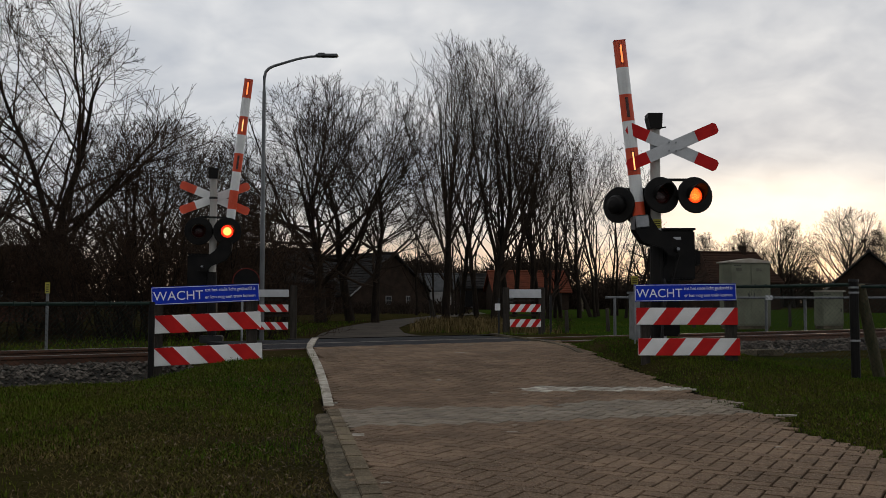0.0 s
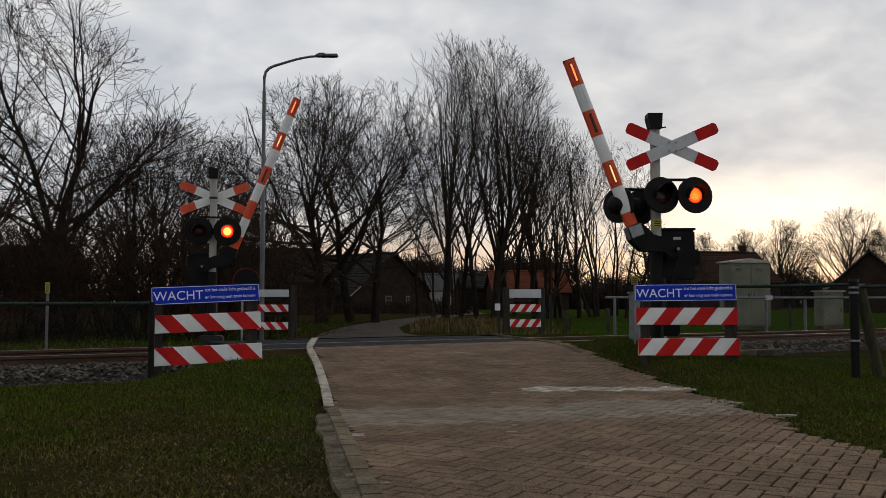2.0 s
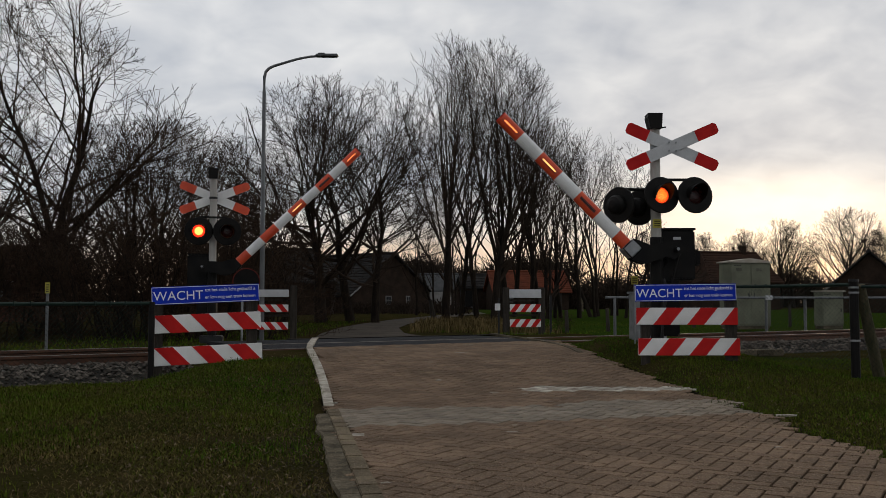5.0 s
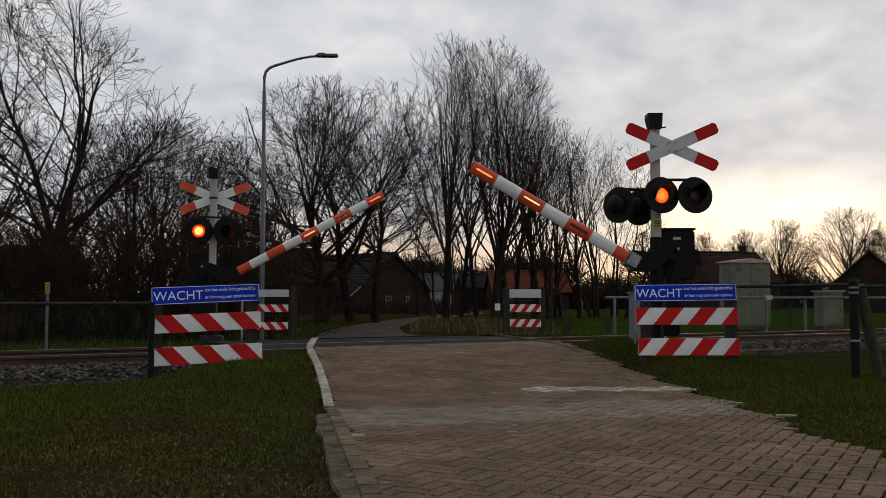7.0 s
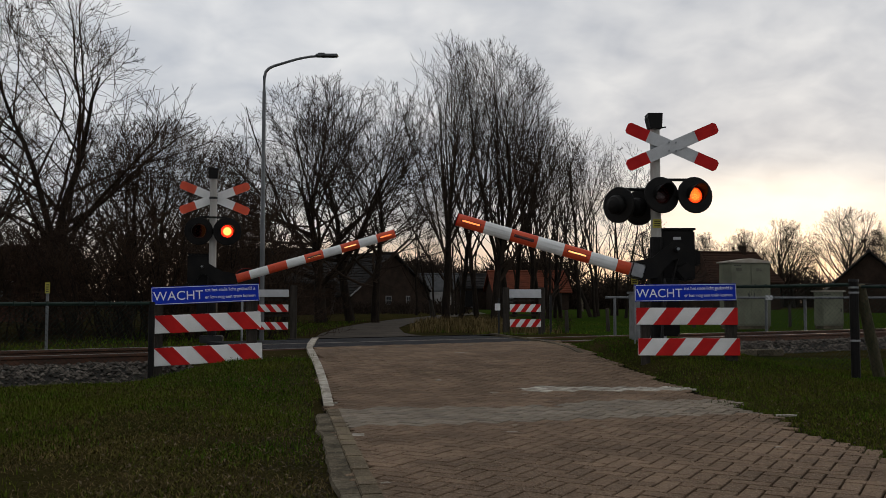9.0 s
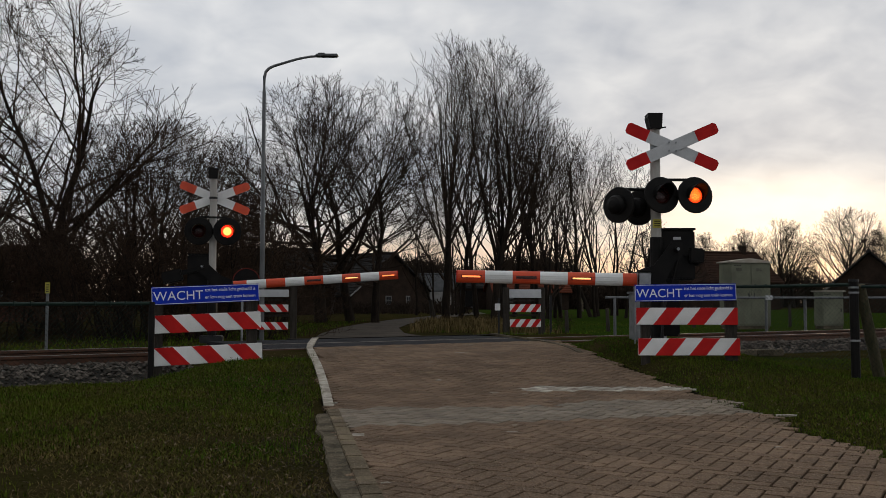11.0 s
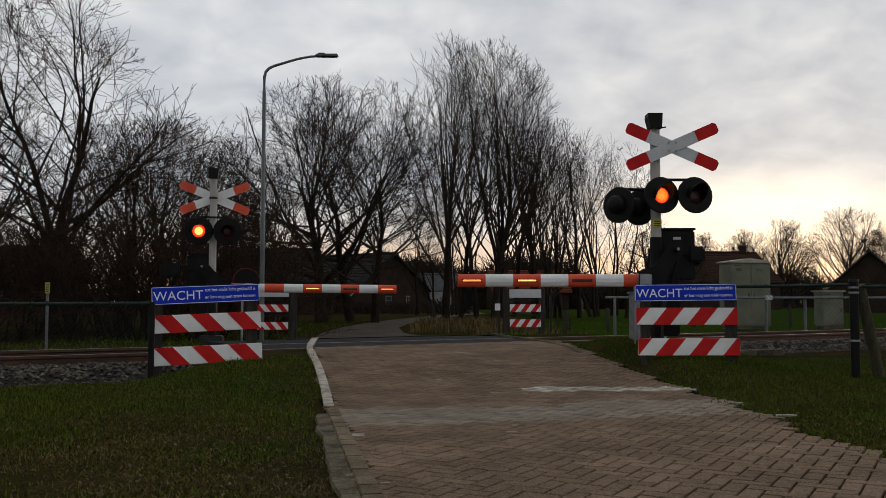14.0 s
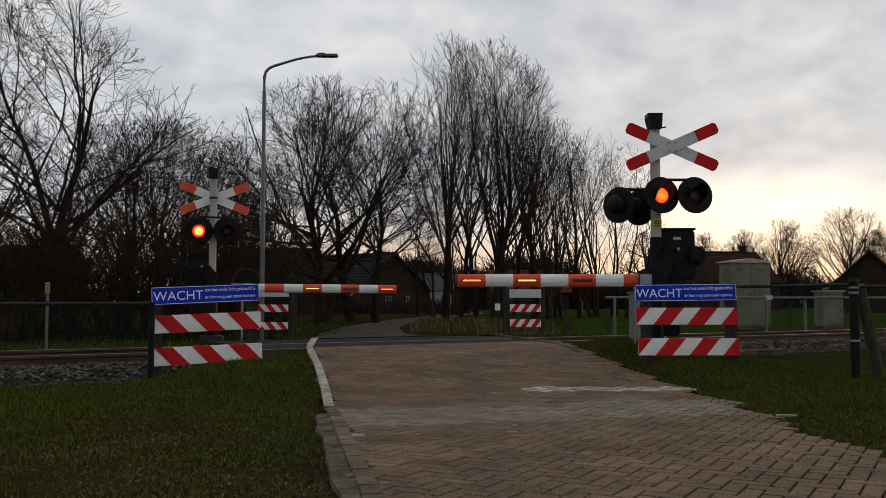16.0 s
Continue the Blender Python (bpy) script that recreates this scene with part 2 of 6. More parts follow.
M_TILE = mat("grey_roof_tile", (0.030, 0.028, 0.027), (0.017, 0.016, 0.015), 1.2, 0.85, bump=0.3, fine=14, per_object=0.25, spec=0.04)
M_REDTILE = mat("red_roof_tile", (0.040, 0.022, 0.015), (0.026, 0.016, 0.012), 1.2, 0.85, bump=0.3, fine=14, per_object=0.2, spec=0.04)
M_ORANGETILE = mat("orange_roof_tile", (0.13, 0.040, 0.022), (0.085, 0.028, 0.017), 1.2, 0.85, bump=0.3, fine=14, per_object=0.2, spec=0.04)
M_METALROOF = mat("dull_metal_roof", (0.085, 0.088, 0.090), (0.055, 0.056, 0.058), 1.0, 0.7, bump=0.1, fine=14, per_object=0.2, spec=0.1)
M_WOODFRAME = mat("white_window_paint", (0.17, 0.165, 0.155), (0.12, 0.115, 0.11), 3, 0.6, bump=0)
M_GLASS = mat("dark_window_glass", (0.02, 0.022, 0.025), (0.03, 0.032, 0.035), 2, 0.12, bump=0)
M_DRYGRASS = mat("dry_grass", (0.125, 0.090, 0.040), (0.062, 0.048, 0.021), 2, 0.9, bump=0, island=0.6, spec=0.0)
M_MOSS = mat("matted_olive_grass", (0.050, 0.056, 0.010), (0.080, 0.062, 0.021), 1.1, 0.9, bump=0, island=0.7, wear=(0.14, 0.102, 0.046), spec=0.0)
M_CRUMB = mat("soil_crumbs", (0.050, 0.040, 0.026), (0.022, 0.018, 0.011), 9, 0.95, bump=0.3, fine=90, island=0.5, spec=0.04)
M_LENSOFF = mat("dark_red_lens", (0.035, 0.006, 0.006), (0.025, 0.005, 0.005), 30, 0.25, bump=0.3, fine=60)
M_LENSON = glow("lit_red_lens", (1.0, 0.30, 0.03), (1.0, 0.04, 0.006), 2.2, (0.05, 0.10))
M_LENSHOT = glow("lit_red_lens_facing", (1.0, 0.46, 0.09), (1.0, 0.022, 0.006), 3.2, (0.062, 0.078), (1.1, 0.7))
M_STRIPON = glow("lit_arm_lamp", (1.0, 0.42, 0.14), (1.0, 0.20, 0.05), 2.3, (0.05, 0.2), (1.1, 0.85))
M_STRIPOFF = mat("dark_arm_lamp", (0.06, 0.018, 0.014), (0.04, 0.014, 0.012), 30, 0.3, bump=0)


# ---- mesh helpers ----
def part(name, bm, material, parent=None, label="", smooth=False):
    me = bpy.data.meshes.new(name)
    if isinstance(bm, tuple):
        me.from_pydata(bm[0], [], bm[1])
    else:
        bmesh.ops.recalc_face_normals(bm, faces=bm.faces)
        bm.to_mesh(me)
        bm.free()
    for mt in material if isinstance(material, (list, tuple)) else [material]:
        me.materials.append(mt)
    if smooth:
        me.shade_smooth()
    ob = new(name, me)
    ob.parent = parent
    if label:
        ob["label"] = label
    return ob


def thing(name, m, label, category, group="", kind=""):
    ob = new(name)
    ob.matrix_basis = m
    return tagged(ob, label, category, group, kind)


def box(size, centre=(0, 0, 0), bevel=0.0, m=None, bm=None):
    bm = bm or bmesh.new()
    t = Matrix.LocRotScale(centre, None, size)
    r = bmesh.ops.create_cube(bm, size=1, matrix=(m @ t) if m else t)
    if bevel:
        es = list({e for v in r["verts"] for e in v.link_edges})
        bmesh.ops.bevel(bm, geom=es, offset=bevel, segments=2, affect="EDGES", clamp_overlap=True)
    return bm


def rod(p0, p1, r0, r1=None, n=14, bm=None, cap=True):
    bm = bm or bmesh.new()
    p0, p1 = Vector(p0), Vector(p1)
    d = p1 - p0
    m = Matrix.Translation((p0 + p1) / 2) @ d.to_track_quat("Z", "Y").to_matrix().to_4x4()
    bmesh.ops.create_cone(bm, cap_ends=cap, segments=n, radius1=r0, radius2=r0 if r1 is None else r1, depth=d.length, matrix=m)
    return bm


def prism(outline, y0, y1, bm=None):
    """An outline in x and z, drawn out from y0 to y1."""
    bm = bm or bmesh.new()
    a = [bm.verts.new((x, y0, z)) for x, z in outline]
    b = [bm.verts.new((x, y1, z)) for x, z in outline]
    n = len(a)
    bm.faces.new(a)
    bm.faces.new(b[::-1])
    for i in range(n):
        bm.faces.new((a[i], b[i], b[(i + 1) % n], a[(i + 1) % n]))
    return bm


def tube(points, radii, n=8, bm=None):
    bm = bm or bmesh.new()
    pts = [Vector(p) for p in points]
    rings = []
    for i, p in enumerate(pts):
        d = (pts[min(i + 1, len(pts) - 1)] - pts[max(i - 1, 0)]).normalized()
        q = d.to_track_quat("Z", "Y")
        r = radii[i] if isinstance(radii, (list, tuple)) else radii
        rings.append([bm.verts.new(p + q @ Vector((math.cos(2 * math.pi * k / n) * r, math.sin(2 * math.pi * k / n) * r, 0))) for k in range(n)])
    for a, b in zip(rings, rings[1:]):
        for k in range(n):
            bm.faces.new((a[k], a[(k + 1) % n], b[(k + 1) % n], b[k]))
    bm.faces.new(rings[0][::-1])
    bm.faces.new(rings[-1])
    return bm


def lathe(profile, n=24, axis="y", bm=None):
    """A profile of (radius, height) turned round the y axis."""
    bm = bm or bmesh.new()
    rings = []
    for r, h in profile:
        rings.append([bm.verts.new((math.cos(2 * math.pi * k / n) * r, h, math.sin(2 * math.pi * k / n) * r)) for k in range(n)])
    for a, b in zip(rings, rings[1:]):
        for k in range(n):
            bm.faces.new((a[k], a[(k + 1) % n], b[(k + 1) % n], b[k]))
    return bm


def tubes(lines, sides):
    verts, faces = [], []
    for pts, rad, level in lines:
        n = sides[min(level, len(sides) - 1)]
        base = len(verts)
        for i, p in enumerate(pts):
            d = (pts[min(i + 1, len(pts) - 1)] - pts[max(i - 1, 0)]).normalized()
            a = d.orthogonal().normalized()
            b = d.cross(a)
            r = rad[i]
            for k in range(n):
                t = 2 * math.pi * k / n
                verts.append(tuple(p + a * (math.cos(t) * r) + b * (math.sin(t) * r)))
        for i in range(len(pts) - 1):
            for k in range(n):
                q = base + i * n
                faces.append((q + k, q + (k + 1) % n, q + n + (k + 1) % n, q + n + k))
    return verts, faces
# ---- the lie of the land: the railway crosses on a low hump ----
TRACK_YAW = radians(31.3)
ALONG = Vector((math.cos(TRACK_YAW), math.sin(TRACK_YAW), 0))
ACROSS = Vector((-math.sin(TRACK_YAW), math.cos(TRACK_YAW), 0))
RAIL0 = Vector((-5.3, 10.82, 0))
GAUGE = 1.435
DECK_Z = 0.23


def off_track(x, y):
    """How far a place lies beyond the near rail, square to the track."""
    return (x - RAIL0.x) * ACROSS.x + (y - RAIL0.y) * ACROSS.y


def smooth01(t):
    t = min(1.0, max(0.0, t))
    return t * t * (3 - 2 * t)


def bed_height(d):
    """The ballast's surface, falling away in a shoulder on both sides."""
    e = abs(d - GAUGE / 2)
    return DECK_Z - 0.13 - 0.17 * smooth01((e - 1.1) / 1.7)


def land(x, y):
    """The hump of the road, and beside it the verge with the track's bed."""
    d = off_track(x, y)
    e = abs(d - GAUGE / 2)
    hump = DECK_Z * (1 - smooth01((e - 1.9) / 4.3))
    off = max(near_road_left(y) - 0.5 - x, x - near_road_right(y) - (0.9 if d < 1 else 0.4))
    right = x > near_road_right(y)
    w = smooth01((off - 0.7) / 1.2) if right else smooth01((off - 0.3) / 1.3)
    if right and d < 0:      # the bank on which the board fence stands
        hump += 0.16 * smooth01((x - near_road_right(y) + 0.05) / 0.5) * (1 - smooth01((e - 5.0) / 2.2)) * smooth01((e - 1.6) / 1.0)
    low = 0.03 * (1 - smooth01((e - 2.4) / 2.0)) if e > 2.45 else bed_height(d) - 0.07
    return hump * (1 - w) + low * w


def track_at(s, d, z=0.0):
    """A place s metres along the track and d metres beyond the near rail."""
    p = RAIL0 + ALONG * s + ACROSS * d
    return Vector((p.x, p.y, z))


def near_road_left(y):
    return -0.365 - (y - 4.06) * 0.176


def near_road_right(y):
    return 2.50 if y < 8.45 else 2.50 - smooth01((y - 8.45) / 5.76) * 0.62


def build_ground():
    xs = sorted(set([round(-10 + 0.25 * i, 3) for i in range(105)] + [s * v for v in (18, 22, 30, 45, 70, 110, 180, 300, 600, 1500) for s in (-1, 1)]))
    ys = sorted(set([round(-2 + 0.25 * i, 3) for i in range(110)] + [27, 29, 32, 40, 55, 80, 120, 200, 400, 900, 2500, -5, -15, -60, -300, -1500]))
    verts, faces = [], []
    for y in ys:
        for x in xs:
            z = land(x, y) - 0.02
            if abs(x) < 60 and y < 80:
                z += 0.012 * noise.noise((x * 0.7, y * 0.7, 0))
            verts.append((x, y, z))
    w = len(xs)
    for j in range(len(ys) - 1):
        for i in range(w - 1):
            a = j * w + i
            faces.append((a, a + 1, a + w + 1, a + w))
    g = part("ground", (verts, faces), M_SOIL, smooth=True)
    tagged(g, "short damp winter grass over dark soil", "ground", kind="structure")


build_ground()


def build_meadow():
    """The grass field beyond the track, reaching to the hedges."""
    xs = [2.6 + 0.9 * i for i in range(10)] + [12, 15, 20, 28, 40, 60, 95]
    ys = [23.5, 25, 27, 30, 34, 40, 50, 65, 85, 107]
    verts = [(x + (1.2 if x < 3 else 0) * math.sin(y * 0.3), y, land(x, y) + 0.012 + 0.02 * noise.noise((x * 0.4, y * 0.3, 7))) for y in ys for x in xs]
    w = len(xs)
    faces = [(j * w + i, j * w + i + 1, (j + 1) * w + i + 1, (j + 1) * w + i) for j in range(len(ys) - 1) for i in range(w - 1)]
    tagged(part("meadow", (verts, faces), M_MEADOW, smooth=True), "open green meadow beyond the track", "meadow", kind="structure")


build_meadow()


# ---- railway ----
def strip(s0, s1, d0, d1, z, step=2.0, drop=None):
    """A sheet along the track between two distances; drop gives its height over d."""
    n = max(1, int((s1 - s0) / step))
    ds = [d0 + (d1 - d0) * i / 6 for i in range(7)]
    verts = [tuple(track_at(s0 + (s1 - s0) * i / n, d, drop(d) if drop else z)) for i in range(n + 1) for d in ds]
    faces = [(i * 7 + j, i * 7 + j + 1, (i + 1) * 7 + j + 1, (i + 1) * 7 + j) for i in range(n) for j in range(6)]
    return verts, faces


DECK_S0, DECK_S1 = 3.4, 8.7     # where the road crosses, along the track


def build_track():
    track = thing("railway_track", Matrix.Identity(4), "single rusty railway track in grey ballast", "railway track", kind="structure")
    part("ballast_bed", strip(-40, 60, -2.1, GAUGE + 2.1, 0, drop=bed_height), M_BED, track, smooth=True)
    for d in (0.0, GAUGE):
        prof = [(-0.07, -0.15), (0.07, -0.15), (0.07, -0.135), (0.012, -0.115), (0.012, -0.05), (0.036, -0.035), (0.036, -0.004), (-0.036, -0.004), (-0.036, -0.035), (-0.012, -0.05), (-0.012, -0.115), (-0.07, -0.135)]
        n = len(prof)
        verts, faces = [], []
        for s in (-40, 60):
            for a, z in prof:
                verts.append(tuple(track_at(s, d + a, DECK_Z + z)))
        faces = [tuple(range(n)), tuple(range(2 * n - 1, n - 1, -1))] + [(i, (i + 1) % n, n + (i + 1) % n, n + i) for i in range(n)]
        rail = part("rail", (verts, faces), M_RAIL, track)
        top = [tuple(track_at(s, d + a, DECK_Z + z)) for s in (-40, 60) for a, z in ((-0.03, 0), (0.03, 0), (0.034, -0.004), (-0.034, -0.004))]
        part("rail_head", (top, [(0, 1, 5, 4), (1, 2, 6, 5), (0, 4, 7, 3), (0, 3, 2, 1), (4, 5, 6, 7)]), M_RAILTOP, rail, "polished running surface")
    rot = Matrix.Rotation(TRACK_YAW, 4, "Z")
    me = None
    for i in range(-38, 60):
        s = i * 0.62
        if DECK_S0 - 0.3 < s < DECK_S1 + 0.3 or s < -8 or s > 24:
            continue
        if me is None:
            ob = part("sleeper", box((0.24, 2.5, 0.14), (0, 0, 0), 0.02), M_SLEEPER, track)
            me = ob.data
        else:
            ob = new("sleeper", me)
            ob.parent = track
        ob.matrix_basis = Matrix.Translation(track_at(s, GAUGE / 2, DECK_Z - 0.205)) @ rot
    # loose stones
    rng = random.Random(5)
    verts, faces = [], []
    for s0, s1, n in ((-5.5, DECK_S0 + 0.1, 5200), (DECK_S1 - 0.1, 19, 4400)):
        for _ in range(n):
            s = rng.uniform(s0, s1)
            d = rng.uniform(-2.05, 0.0) if rng.random() < 0.62 else rng.uniform(0.0, GAUGE + 1.6)
            r = rng.uniform(0.018, 0.042)
            p = track_at(s, d, bed_height(d) + r * 0.3)
            if s < DECK_S0 and p.x > near_road_left(p.y) - 0.75 or s > 5 and p.x < near_road_right(p.y) + 0.9 and d < -0.3:
                continue
            b = len(verts)
            a0 = rng.uniform(0, 6.3)
            rx, ry, rz = r * rng.uniform(0.8, 1.5), r * rng.uniform(0.7, 1.2), r * rng.uniform(0.6, 1.0)
            ring = []
            for k in range(5):
                a = a0 + k * 1.2566 + rng.uniform(-0.3, 0.3)
                ring.append((p.x + math.cos(a) * rx, p.y + math.sin(a) * ry, p.z + rng.uniform(-0.3, 0.4) * rz))
            verts += ring
            verts.append((p.x + rng.uniform(-0.4, 0.4) * rx, p.y + rng.uniform(-0.4, 0.4) * ry, p.z + rz))
            verts.append((p.x, p.y, p.z - rz))
            faces += [(b + k, b + (k + 1) % 5, b + 5) for k in range(5)] + [(b + (k + 1) % 5, b + k, b + 6) for k in range(5)]
    tagged(part("ballast_stones", (verts, faces), M_BALLAST), "coarse grey and brown ballast stones", "ballast", kind="stuff")
    # deck of the crossing: panels between and beyond the rails
    deck = thing("crossing_deck", Matrix.Identity(4), "dark asphalt and rubber deck of the level crossing", "crossing deck", kind="structure")
    for name, d0, d1, m in (("inner_panel", 0.09, GAUGE - 0.09, M_ASPHALT), ("outer_panel", GAUGE + 0.05, GAUGE + 1.45, M_ASPHALT)):
        k = 5
        for i in range(k):
            a = DECK_S0 + (DECK_S1 - DECK_S0) * i / k + 0.006
            b = DECK_S0 + (DECK_S1 - DECK_S0) * (i + 1) / k - 0.006
            bm = box((b - a, d1 - d0, 0.14), (0, 0, -0.07), 0.006)
            ob = part(name, bm, m, deck)
            ob.matrix_basis = Matrix.Translation(track_at((a + b) / 2, (d0 + d1) / 2, DECK_Z - 0.002)) @ rot


build_track()


# ---- road ----
BOND = radians(60)
BW, BL = 0.095, 0.19


def on_bricks(x, y):
    if y < -4.5 or off_track(x, y) > -0.16:
        return False
    return near_road_left(y) + 0.055 < x < near_road_right(y) - 0.06 + 0.16 * noise.noise((x * 1.5, y * 1.5, 3))


def painted(x, y):
    """The worn stop line and the small marks near it."""
    return 0.80 < x < 2.68 and abs((y - 9.0) - (x - 1.5) * 0.10) < 0.185


def build_road():
    road = thing("road", Matrix.Identity(4), "brown clinker road laid in herringbone bond", "road", kind="structure")
    verts, faces = [], []
    ys = [-4.8 + 0.35 * i for i in range(61)]
    for y in ys:
        a, b = near_road_left(y) - 0.02, near_road_right(y) + 0.02
        for i in range(13):
            x = a + (b - a) * i / 12
            yy = y
            d = off_track(x, yy)
            if d > -0.09:
                yy -= (d + 0.09) / ACROSS.y
            verts.append((x, yy, land(x, yy) + 0.002))
    for j in range(len(ys) - 1):
        for i in range(12):
            q = j * 13 + i
            f = (q, q + 1, q + 14, q + 13)
            if len({(round(verts[k][0], 3), round(verts[k][1], 3)) for k in f}) == 4:
                faces.append(f)
    part("joint_bed", (verts, faces), M_SAND, road, "dark sand and moss in the joints", smooth=True)
    rng = random.Random(11)
    c, s = math.cos(BOND), math.sin(BOND)
    whole, paint = [], []
    for n in range(-260, 261):
        for m in range(-170, 171):
            for (u, v, du, dv) in ((0, 0, 2, 1), (2, -1, 1, 2)):
                cu, cv = (u + n + 2 * m + du / 2) * BW, (v + n - 2 * m + dv / 2) * BW
                x, y = cu * c - cv * s + 0.6, cu * s + cv * c + 8.0
                if not (-2.8 < x < 2.8 and -4.5 < y < 15.6) or not on_bricks(x, y):
                    continue
                (paint if painted(x, y) else whole).append((x, y, du == 2))
    whole.sort(key=lambda b: (b[1] > 5.4 or b[1] < 3.6) * 100 + abs(b[0] - 0.9))
    G = 0.0054

    def shape(horizontal, cx=0.0, cy=0.0, cz=0.0, tilt=(0.0, 0.0)):
        hx, hy = (BL / 2 - G, BW / 2 - G) if horizontal else (BW / 2 - G, BL / 2 - G)
        out = []
        for inset, z in ((0, -0.02), (0, 0.0120), (0.0034, 0.0155)):
            for sx, sy in ((-1, -1), (1, -1), (1, 1), (-1, 1)):
                px, py = sx * (hx - inset), sy * (hy - inset)
                out.append((cx + px * c - py * s, cy + px * s + py * c, cz + z + px * tilt[0] + py * tilt[1]))
        return out
    quads = [(8, 9, 10, 11)] + [(i, (i + 1) % 4, 4 + (i + 1) % 4, 4 + i) for i in range(4)] + [(4 + i, 4 + (i + 1) % 4, 8 + (i + 1) % 4, 8 + i) for i in range(4)]
    single = {}
    for h in (True, False):
        me = bpy.data.meshes.new("brick")
        me.from_pydata(shape(h), [], quads)
        me.materials.append(M_BRICK_ONE)
        single[h] = me
    verts, faces, grey = [], [], []
    for i, (x, y, h) in enumerate(whole):
        z = land(x, y) + 0.004 + rng.uniform(-0.0012, 0.0015)
        t = (rng.uniform(-0.012, 0.012), rng.uniform(-0.012, 0.012))
        if i < 300:
            ob = new("brick", single[h])
            ob.parent = road
            ob.matrix_basis = Matrix.Translation((x, y, z)) @ Euler((t[1], -t[0], rng.uniform(-0.012, 0.012))).to_matrix().to_4x4()
        else:
            slope = (land(x, y + 0.1) - land(x, y - 0.1)) / 0.2
            b = len(verts)
            verts += [(px, py, pz + (py - y) * slope) for px, py, pz in shape(h, x, y, z, t)]
            (grey if 6.45 + 0.15 * noise.noise((x, 0, 8)) < y - 0.27 * x < 7.5 + 0.2 * noise.noise((x, 0, 9)) else faces).extend(tuple(b + k for k in q) for q in quads)
    joined = tagged(part("bricks", (verts, faces + grey), [M_BRICK, M_BRICK_GREY], road), kind="stuff")
    for f in joined.data.polygons[len(faces):]:
        f.material_index = 1
    verts, faces = [], []
    for x, y, h in paint:
        b = len(verts)
        verts += shape(h, x, y, land(x, y) + 0.004 + rng.uniform(-0.001, 0.002))
        faces += [tuple(b + k for k in q) for q in quads]
    part("stop_line", (verts, faces), M_PAINT, road, "worn white stop line painted on the bricks")
    # border of bricks laid end to end, and the concrete band outside it
    me = None
    y = -4.4
    while y < 7.4:
        x = near_road_left(y) + 0.055
        if me is None:
            ob = part("border_brick", box((0.096, 0.196, 0.05), (0, 0, -0.008), 0.005), M_BORDER, road)
            me = ob.data
        else:
            ob = new("border_brick", me)
            ob.parent = road
        ob.matrix_basis = Matrix.Translation((x, y, land(x, y) + 0.008 + rng.uniform(-0.002, 0.003))) @ Matrix.Rotation(radians(10) + rng.uniform(-0.02, 0.02), 4, "Z")
        y += 0.2
    # worn concrete band with a crumbled outer edge
    for i in range(5):
        ya, yb = 2.2 + i * 0.98, 3.17 + i * 0.98
        vs, fs = [], []
        for k in range(11):
            y = ya + (yb - ya) * k / 10
            x = near_road_left(y) + 0.003
            wd = 0.105 + 0.05 * noise.noise((y * 2.3, 0, 21)) + 0.014 * noise.noise((y * 9.0, 0, 22))
            z = land(x, y)
            vs += [(x, y, z - 0.04), (x, y, z + 0.017), (x - wd * 0.93, y, z + 0.012), (x - wd, y, z - 0.012)]
        for k in range(10):
            q = k * 4
            fs += [(q, q + 4, q + 5, q + 1), (q + 1, q + 5, q + 6, q + 2), (q + 2, q + 6, q + 7, q + 3)]
        fs += [(0, 1, 2, 3), (43, 42, 41, 40)]
        part("kerb_band", (vs, fs), M_CONCRETE, road, "worn concrete edge band")


build_road()


def ribbon(points, width, z, parts_len, name, material, parent, label=""):
    """Blocks laid end to end along a line on the ground."""
    pts = [Vector((x, y, 0)) for x, y in points]
    dense = []
    for i in range(len(pts) - 1):
        p0, p1, p2, p3 = pts[max(i - 1, 0)], pts[i], pts[i + 1], pts[min(i + 2, len(pts) - 1)]
        for k in range(12):
            t = k / 12
            dense.append(0.5 * ((2 * p1) + (p2 - p0) * t + (2 * p0 - 5 * p1 + 4 * p2 - p3) * t * t + (3 * p1 - p0 - 3 * p2 + p3) * t ** 3))
    dense.append(pts[-1])
    run, blocks, cur = 0.0, [], [dense[0]]
    for a, b in zip(dense, dense[1:]):
        run += (b - a).length
        cur.append(b)
        if run >= parts_len:
            blocks.append(cur)
            cur, run = [b], 0.0
    if len(cur) > 1:
        blocks.append(cur)
    for blk in blocks:
        verts, faces = [], []
        n = len(blk)
        for i, p in enumerate(blk):
            d = (blk[min(i + 1, n - 1)] - blk[max(i - 1, 0)]).normalized()
            s = Vector((d.y, -d.x, 0)) * (width / 2 - 0.003)
            if i in (0, n - 1):
                p = p + d * (0.006 if i == 0 else -0.006)
            for q in (p - s, p + s):
                h = land(q.x, q.y)
                verts += [(q.x, q.y, h - 0.04), (q.x, q.y, h + z)]
        for i in range(n - 1):
            a = i * 4
            faces += [(a + 1, a + 3, a + 7, a + 5), (a, a + 1, a + 5, a + 4), (a + 2, a + 6, a + 7, a + 3)]
        faces += [(0, 2, 3, 1), (n * 4 - 4, n * 4 - 3, n * 4 - 1, n * 4 - 2)]
        part(name, (verts, faces), material, parent, label)


